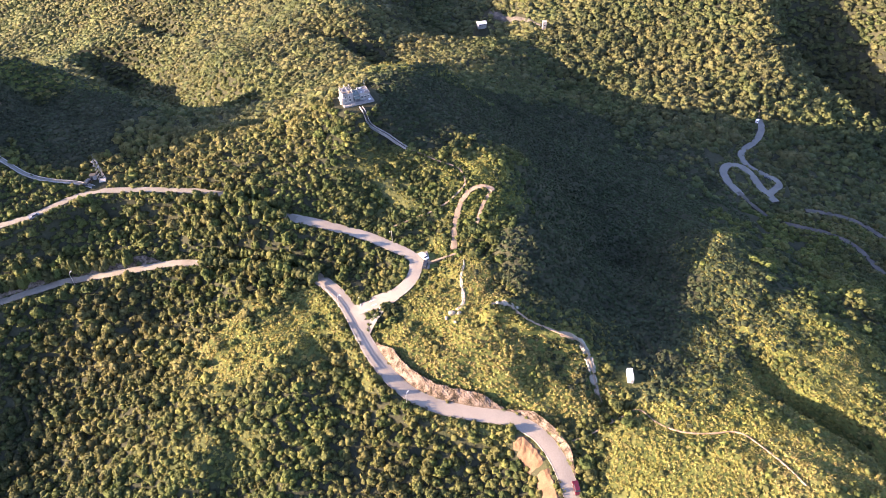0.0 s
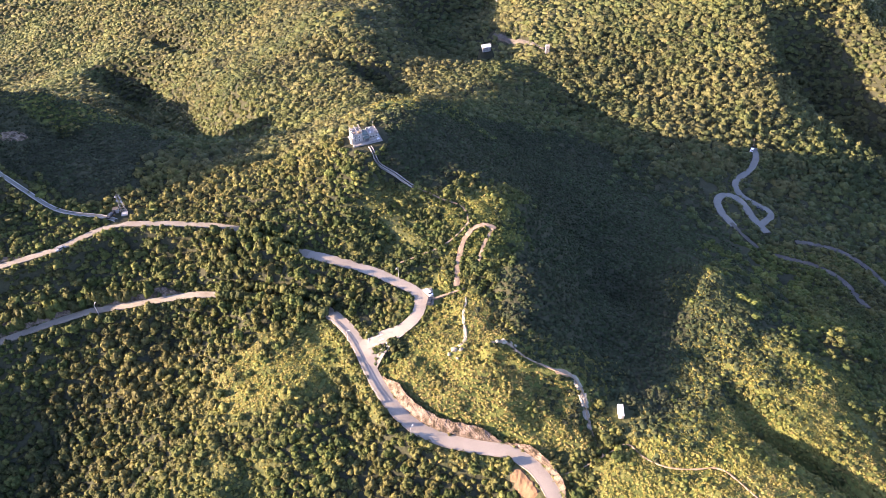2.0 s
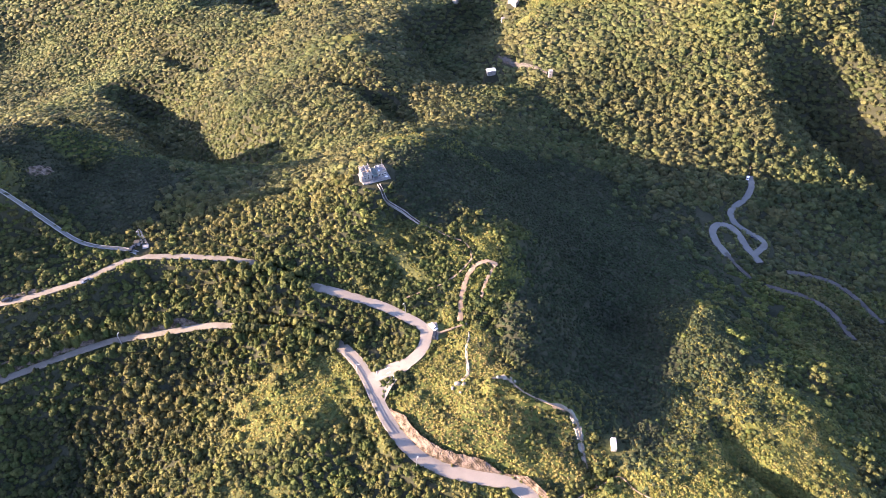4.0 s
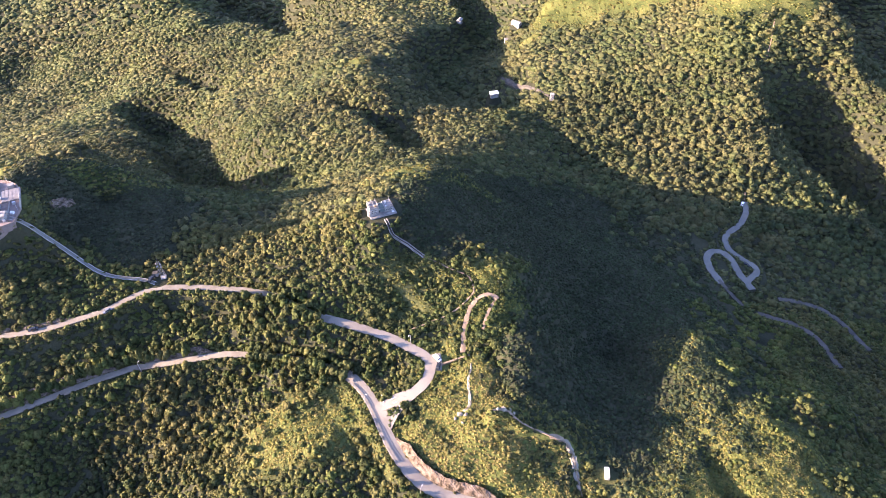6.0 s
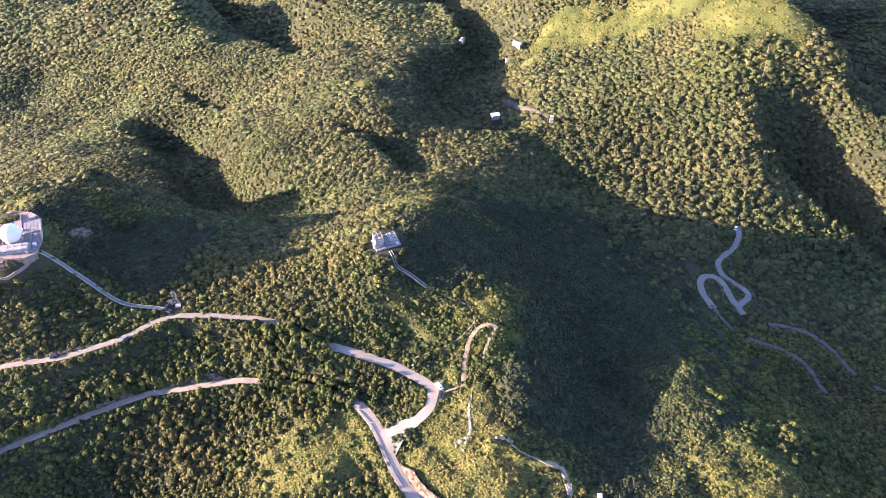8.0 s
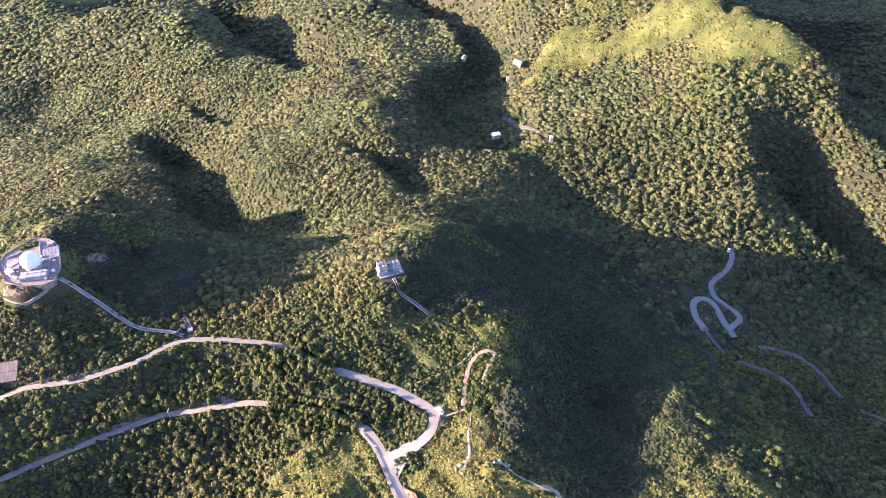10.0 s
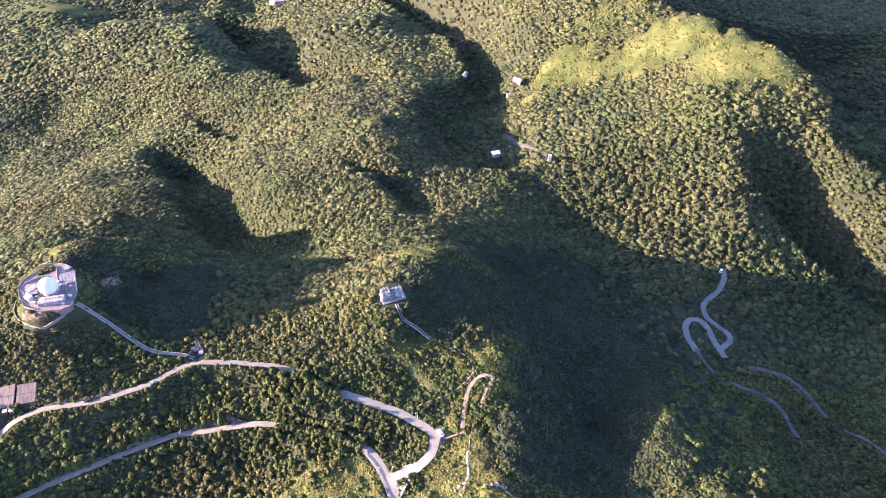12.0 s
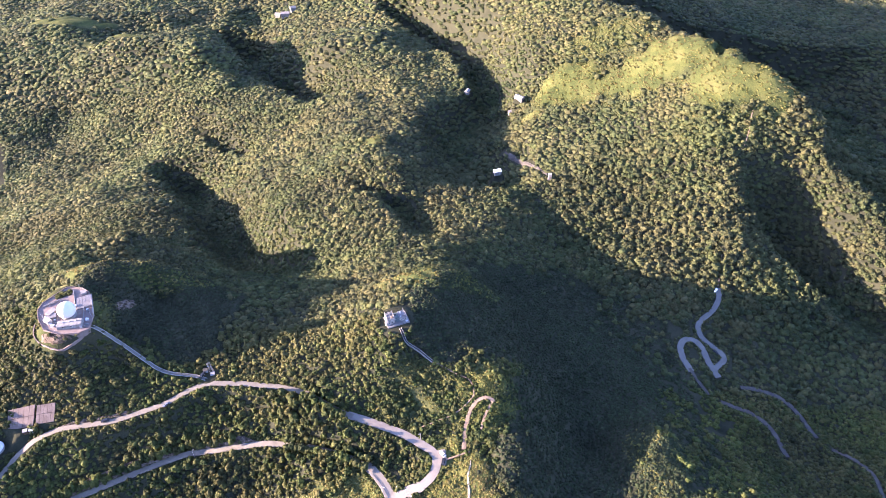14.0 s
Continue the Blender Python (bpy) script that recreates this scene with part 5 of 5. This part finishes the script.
P_RED, P_WHITE, P_BLACK, P_GREY = paint("red_car_paint", (0.06, 0.006, 0.011)), paint("white_car_paint", (0.78, 0.78, 0.78)), paint("black_car_paint", (0.02, 0.022, 0.025)), paint("grey_car_paint", (0.16, 0.17, 0.18))


def on_road(x, y):
    k = np.argmin(np.hypot(WAY[:, 0] - x, WAY[:, 1] - y))
    return WAY[k, 2] + 0.1


car(38.4, 93.0, on_road(38.4, 93), 97, P_RED, "dark red hatchback on the pale mountain road")
car(38.9, 86.6, on_road(38.9, 86.6), 97, P_BLACK, "black car behind a red one on the road")
car(-7.2, 181.8, -14.85, 130, P_WHITE, "white car parked in the bend of the road")
car(-6.6, 177.2, -14.85, 80, P_BLACK, "black car parked in the bend of the road")
car(-150.0, 226.3, on_road(-150, 226.3) + 0.1, 80, P_BLACK, "black van standing at the road fork by the mast")
car(-165.5, 207.4, on_road(-165.5, 207.4), 222, P_GREY, "grey car standing at the edge of the upper road")
car(-197.5, 197.3, on_road(-197.5, 197.3), 200, P_BLACK, "black car on the upper road")
car(180.6, 300, on_road(180.6, 300), 115, P_BLACK, "black car parked at the far hairpin", 4.8)
car(198.2, 365, on_road(198.2, 365), 60, P_WHITE, "white car at the end of the far road")


# ---- street lamps ----
def street_lamp(x, y, turn):
    z = on_road(x, y) - 0.3
    l = thing("street_lamp", x, y, z, turn, "grey steel street lamp at the road's edge", "street lamp", "street lamps")
    part("post", tube([(0, 0, -0.2), (0, 0, 5.6), (0.25, 0, 6.0), (0.9, 0, 6.15)], 0.09, 8, 0.05), M_METAL, l)
    part("lantern", box(0.75, 0.28, 0.14, 1.15, 0, 6.08, 0.03), M_WHITE, l, "pale lamp head")
    part("footing", box(0.5, 0.5, 0.3, 0, 0, -0.15, 0.03), M_CONC, l)


for x, y, a in ((-11.6, 121.6, 60), (-146, 184.4, 80), (-37.4, 161.6, -20), (-19.5, 190.6, 240)):
    street_lamp(x, y, a)


# ---- roadside: cut slope, earth, rail, markings ----
def side_of(name, side, off):
    """The line beside a road's edge."""
    w, p = LINES[name]
    t = np.gradient(p[:, :2], axis=0)
    t /= np.linalg.norm(t, axis=1)[:, None] + 1e-9
    d = (w / 2 + off) * side
    return np.c_[p[:, 0] - t[:, 1] * d, p[:, 1] + t[:, 0] * d, p[:, 2]], t


def cut_slope(name, road, side, y0, y1, x0, x1, run, label, seed, rise=None):
    """A bare cut bank beside the road, ragged and ribbed, rising to the turf above."""
    rng = np.random.RandomState(seed)
    p, t = side_of(road, side, 0.15)
    keep = (p[:, 0] > x0) & (p[:, 0] < x1) & (p[:, 1] > y0) & (p[:, 1] < y1)
    p, t = p[keep], t[keep]
    fine = np.linspace(0, len(p) - 1, len(p) * 3)
    p, t = (np.stack([np.interp(fine, np.arange(len(p)), q[:, k]) for k in range(q.shape[1])], 1) for q in (p, t))
    rows, verts, faces = 14, [], []
    for i in range(len(p)):
        end = min(1.0, i / 15.0, (len(p) - 1 - i) / 15.0)
        r = run * (0.95 + 0.1 * float(wave(p[i, 0], p[i, 1], 6.0, seed)) + 0.04 * rng.rand()) * max(0.25, end)
        for k in range(rows):
            s = k / (rows - 1)
            d = r * s + (rng.rand() - 0.5) * 0.16 * (0 < k < rows - 1)
            x, y = p[i, 0] - t[i, 1] * d * side, p[i, 1] + t[i, 0] * d * side
            g = float(ground_at(x, y))
            up = p[i, 2] + (rise or 1.0) * s ** 0.75 * end if rise else g
            z = max(g, up) + 0.1 + 0.1 * rng.rand() + (0.22 * float(wave(x, y, 5.0, seed)) + 0.12 * float(wave(x, y, 1.6, seed))) * (0 < k < rows - 1)
            verts.append((x, y, z - (0.4 if k == rows - 1 else 0.1 if k == 0 else 0)))
    for i in range(len(p) - 1):
        for k in range(rows - 1):
            f = (i * rows + k, (i + 1) * rows + k, (i + 1) * rows + k + 1, i * rows + k + 1)
            faces.append(f if side < 0 else f[::-1])
    ob = mesh_object(name, verts, faces, M_CUT)
    return tagged(ob, label, "cut slope", kind="structure")


cut_slope("cut_slope", "road_main", -1, 112, 145, -24, 20, 3.3, "bare pale rock cutting above the road", 3, rise=3.6)
cut_slope("cut_slope", "road_main", -1, 96, 121, 19, 40, 2.2, "dry earth bank beside the bend of the road", 5, rise=1.6)
cut_slope("cut_slope", "road_lower", -1, 150, 198, -150, -112, 3.5, "reddish earth bank above the lower road", 7, rise=2.4)
cut_slope("cut_slope", "road_lower", -1, 150, 198, -215, -155, 4.5, "shaded concrete-faced bank above the lower road", 8, rise=3.4)
cut_slope("cut_slope", "road_upper_west", -1, 180, 230, -222, -180, 2.2, "dry earth edge above the upper road", 9, rise=0.9)
M_SOIL = material("orange_dry_soil", [(0.058, 0.034, 0.019), (0.090, 0.058, 0.034), (0.126, 0.087, 0.053)], scale=0.35, fine=3, bump=0.7)
draped("earth_bank", [(22.5, 110.5), (26, 106), (28.6, 101)], [4, 7, 5.5], M_SOIL, "orange dry earth heap beside the road", "earth bank", lump=0.5, seed=1)
draped("earth_bank", [(29.2, 100), (30.8, 94), (31.6, 85)], [4.6, 5.2, 4.4], M_SOIL, "orange dry earth strip beside the road", "earth bank", lump=0.4, seed=2)
draped("rock_scar", [(7.6, 178), (7.8, 174.5), (6.3, 169), (7.0, 162), (7.4, 156), (4.5, 153)], [0.5, 0.9, 1.2, 1.6, 1.5, 2.2], M_ROCK, "worn rocky runnel down the grassy knoll", "rock scar", rows=5, lump=0.3, seed=11)
draped("rock_scar", [(14.5, 153), (19, 152.5), (22.6, 150.4), (25, 147.4)], [0.8, 2.4, 2.0, 0.8], M_DIRT, "pale bare earth round the boulders on the knoll", "earth", lump=0.25, seed=12)
draped("rock_scar", [(38, 142.6), (43, 143), (47, 140)], [2.2, 3.4, 2.4], M_DIRT, "pale bare earth on the crest of the knoll", "earth", lump=0.2, seed=3)
draped("rock_scar", [(45, 143), (48.5, 137), (49, 130), (50, 123)], [2.6, 3.4, 2.6, 1.0], M_ROCK, "pale eroded rock gully down the knoll", "rock scar", rows=8, lump=0.3, seed=6)
for k, (x, y, s) in enumerate(((3, 152, 1.5), (5.5, 151.5, 1.2), (1.2, 150.4, 1.0), (6.8, 153.5, 0.8), (20.5, 150.5, 1.5), (23, 151.2, 1.1), (18, 149.8, 0.9), (24.6, 149.6, 0.9), (4.2, 148.2, 0.8), (46.5, 139, 1.1), (48, 133, 0.9)) ):
    b = part("boulder", boulder(k, s * 0.85, s * 0.7, s * 0.55), M_ROCK, at=pose(x, y, float(ground_at(x, y)) + s * 0.25, 0, 0, 40 * k))
    tagged(b, "pale weathered granite boulder on the grassy knoll", "boulder", "boulders on the knoll")

rail = thing("guard_rail", 0, 0, 0, 0, "pale steel guard rail along the outer edge of the road", "guard rail")
p, t = side_of("road_main", 1, -0.1)
p = p[(p[:, 1] > 134) & (p[:, 1] < 172)]
for i in range(0, len(p), 2):
    part("post", box(0.14, 0.14, 0.8, p[i, 0], p[i, 1], p[i, 2] - 0.05), M_STEEL, rail)
for a, b in ((0.42, 0.62), (0.68, 0.8)):
    wall_along("rail", np.c_[p[:, 0], p[:, 1], p[:, 2] + a + 0.8], b - a - 0.8, 0.08, M_STEEL, rail)
kerb = [side_of("road_main", s, 0.02)[0] for s in (-1, 1)]
for q in kerb:
    tagged(wall_along("kerb", np.c_[q[:, 0], q[:, 1], q[:, 2] + 0.0], 0.12, 0.12, M_ROAD), "low concrete kerb along the mountain road", "kerb", kind="structure")
q, t = side_of("service_road", -1, -0.05)
tagged(wall_along("kerb", np.c_[q[:, 0], q[:, 1], q[:, 2] + 0.1], 0.3, 0.22, M_CONC), "pale kerb along the service road", "kerb", kind="structure")
q, t = side_of("service_road", 1, -0.05)
tagged(wall_along("kerb", np.c_[q[:, 0], q[:, 1], q[:, 2] + 0.1], 0.3, 0.22, M_CONC), "pale kerb along the service road", "kerb", kind="structure")
for k, (x, y, l, w, a) in enumerate(((-26.5, 158.6, 2.6, 0.35, 20), (-24.0, 160.6, 2.8, 0.35, 25), (-25.4, 162.4, 2.2, 0.3, 30), (-22.6, 158.6, 2.4, 0.5, 55), (-21.5, 160.2, 2.0, 0.3, 50), (-29.4, 160.6, 2.0, 0.25, 100), (-30.2, 163.6, 2.0, 0.25, 105))):
    tagged(part("road_marking", box(l, w, 0.02, 0, 0, 0), M_MARK, at=pose(x, y, on_road(x, y) + 0.06, 0, 0, a)), "worn white paint marking at the road fork", "road marking", kind="structure")

# ---- paved slope, tank and hut at the bend of the upper road ----
M_SHOT = material("sprayed_concrete", [(0.10, 0.076, 0.064), (0.15, 0.118, 0.10), (0.20, 0.165, 0.142)], scale=0.3, fine=2.5, bump=0.5)


def slope_panel(line, up, back, label):
    """A paved bank: a sloping slab of panels with joints between."""
    s = thing("paved_slope", 0, 0, 0, 0, label, "retaining slope", "paved slopes")
    n = 5
    (x0, y0, z0), (x1, y1, z1) = line
    for i in range(n):
        for j in range(2):
            f0, f1, g0, g1 = (i + 0.02) / n, (i + 0.98) / n, (j + 0.02) / 2, (j + 0.98) / 2
            vs = []
            for f, g in ((f0, g0), (f1, g0), (f1, g1), (f0, g1)):
                vs.append((x0 + (x1 - x0) * f, y0 + (y1 - y0) * f + back * g, z0 + (z1 - z0) * f + up * g))
            vs += [(x, y + 0.3, z - 0.9) for x, y, z in vs]
            mesh_object("panel", vs, [(0, 1, 2, 3), (7, 6, 5, 4), (0, 4, 5, 1), (1, 5, 6, 2), (2, 6, 7, 3), (3, 7, 4, 0)], M_SHOT, s)


slope_panel([(-252, 190, -22.6), (-237.5, 193.2, -20.6)], 7.5, 9.0, "brown sprayed-concrete slope above the road bend")
slope_panel([(-236.3, 193.8, -20.4), (-226.5, 195.8, -19.8)], 7.0, 8.0, "ribbed brown sprayed-concrete slope above the road bend")
tank = thing("covered_tank", -255, 181, -27.1, 0, "white domed water tank beside the road bend", "tank")
bm = bmesh.new()
bmesh.ops.create_cone(bm, cap_ends=True, segments=32, radius1=4.4, radius2=4.4, depth=2.0)
part("wall", bm, M_CONC, tank, at=pose(0, 0, 0.9))
bm = bmesh.new()
bmesh.ops.create_uvsphere(bm, u_segments=32, v_segments=16, radius=4.5)
bmesh.ops.delete(bm, geom=[v for v in bm.verts if v.co.z < -0.05], context="VERTS")
for v in bm.verts:
    v.co.z *= 0.32
part("roof", bm, M_DOME, tank, "white shallow dome roof", at=pose(0, 0, 1.91))
hut = thing("hut", -240.2, 189.6, -22.6, 20, "small yellowish roadside hut", "hut")
part("body", box(2.2, 2.0, 2.4, 0, 0, 0, 0.04), M_SOIL, hut)
part("roof", box(2.5, 2.3, 0.16, 0, 0, 2.41, 0.02), M_CONC, hut)
hut = thing("hut", -237.2, 190.4, -22.2, 15, "small white roadside cabin", "hut")
part("body", box(2.0, 1.8, 2.1, 0, 0, 0, 0.04), M_WHITE, hut)
part("roof", box(2.2, 2.0, 0.12, 0, 0, 2.11, 0.02), M_WHITE, hut)


# ---- far houses ----
def house(x, y, turn, w, d, h, label, roof=None, name="house"):
    z = float(ground_at(x, y))
    ob = thing(name, x, y, z, turn, label, "house", "houses in the valley")
    part("wall", box(w, d, h + 1.5, 0, 0, -1.5, 0.04), M_OLD, ob)
    bm = bmesh.new()
    a, e = w / 2 + 0.3, d / 2 + 0.3
    vs = [bm.verts.new(v) for v in ((-a, -e, h), (a, -e, h), (a, e, h), (-a, e, h), (-a, 0, h + d * 0.22), (a, 0, h + d * 0.22))]
    for f in ((0, 1, 5, 4), (2, 3, 4, 5), (0, 4, 3), (1, 2, 5), (3, 2, 1, 0)):
        bm.faces.new([vs[i] for i in f])
    part("roof", bm, roof or M_OLD, ob)
    for k in range(max(2, int(w / 3))):
        window(ob, 1.1, 1.2, -w / 2 + (k + 0.5) * w / max(2, int(w / 3)), -d / 2 - 0.05, h * 0.45)


M_BLUE = material("pale_blue_roof_sheet", [(0.42, 0.47, 0.52), (0.55, 0.60, 0.64)], scale=0.6, fine=4, rough=0.5, bump=0.1)
house(31.5, 529, 18, 7.0, 5, 2.8, "small house with a pale blue sheet roof in the wooded valley", M_BLUE)
house(58, 662, -35, 9.5, 6, 3.4, "white house among trees in the far valley")
house(49, 655, 10, 5, 4, 3, "small white outbuilding among trees")
house(0, 695, 70, 7, 4.5, 3.4, "white house at the edge of the shaded valley")
house(-150, 890, 20, 6, 5, 4, "small pale house among far trees")
house(-311, 1088, 10, 14, 9, 9, "white village house in the far valley")
house(-325, 1094, -15, 10, 8, 7, "white village house in the far valley")
house(-300, 1100, 30, 9, 8, 8, "white village house in the far valley")
tower = thing("valley_block", 81, 516, float(ground_at(81, 516)), 0, "narrow white block at the foot of the wooded slope", "building")
part("wall", box(3.2, 3.0, 7.5, 0, 0, -1, 0.05), M_OLD, tower)
part("roof", box(3.5, 3.3, 0.3, 0, 0, 6.51, 0.03), M_CONC, tower)
window(tower, 1.0, 1.2, 0, -1.56, 3.4)
# dim colour puts the valley's shade onto the channel's concrete
draped("drainage_channel", [(40, 582), (48, 570), (60, 552), (72, 536), (80, 524)], [4, 5, 4, 3, 2], M_DIM, "concrete drainage channel, coloured dim grey for the valley's shade", "channel", lift=1.2, lump=0.2, seed=9)
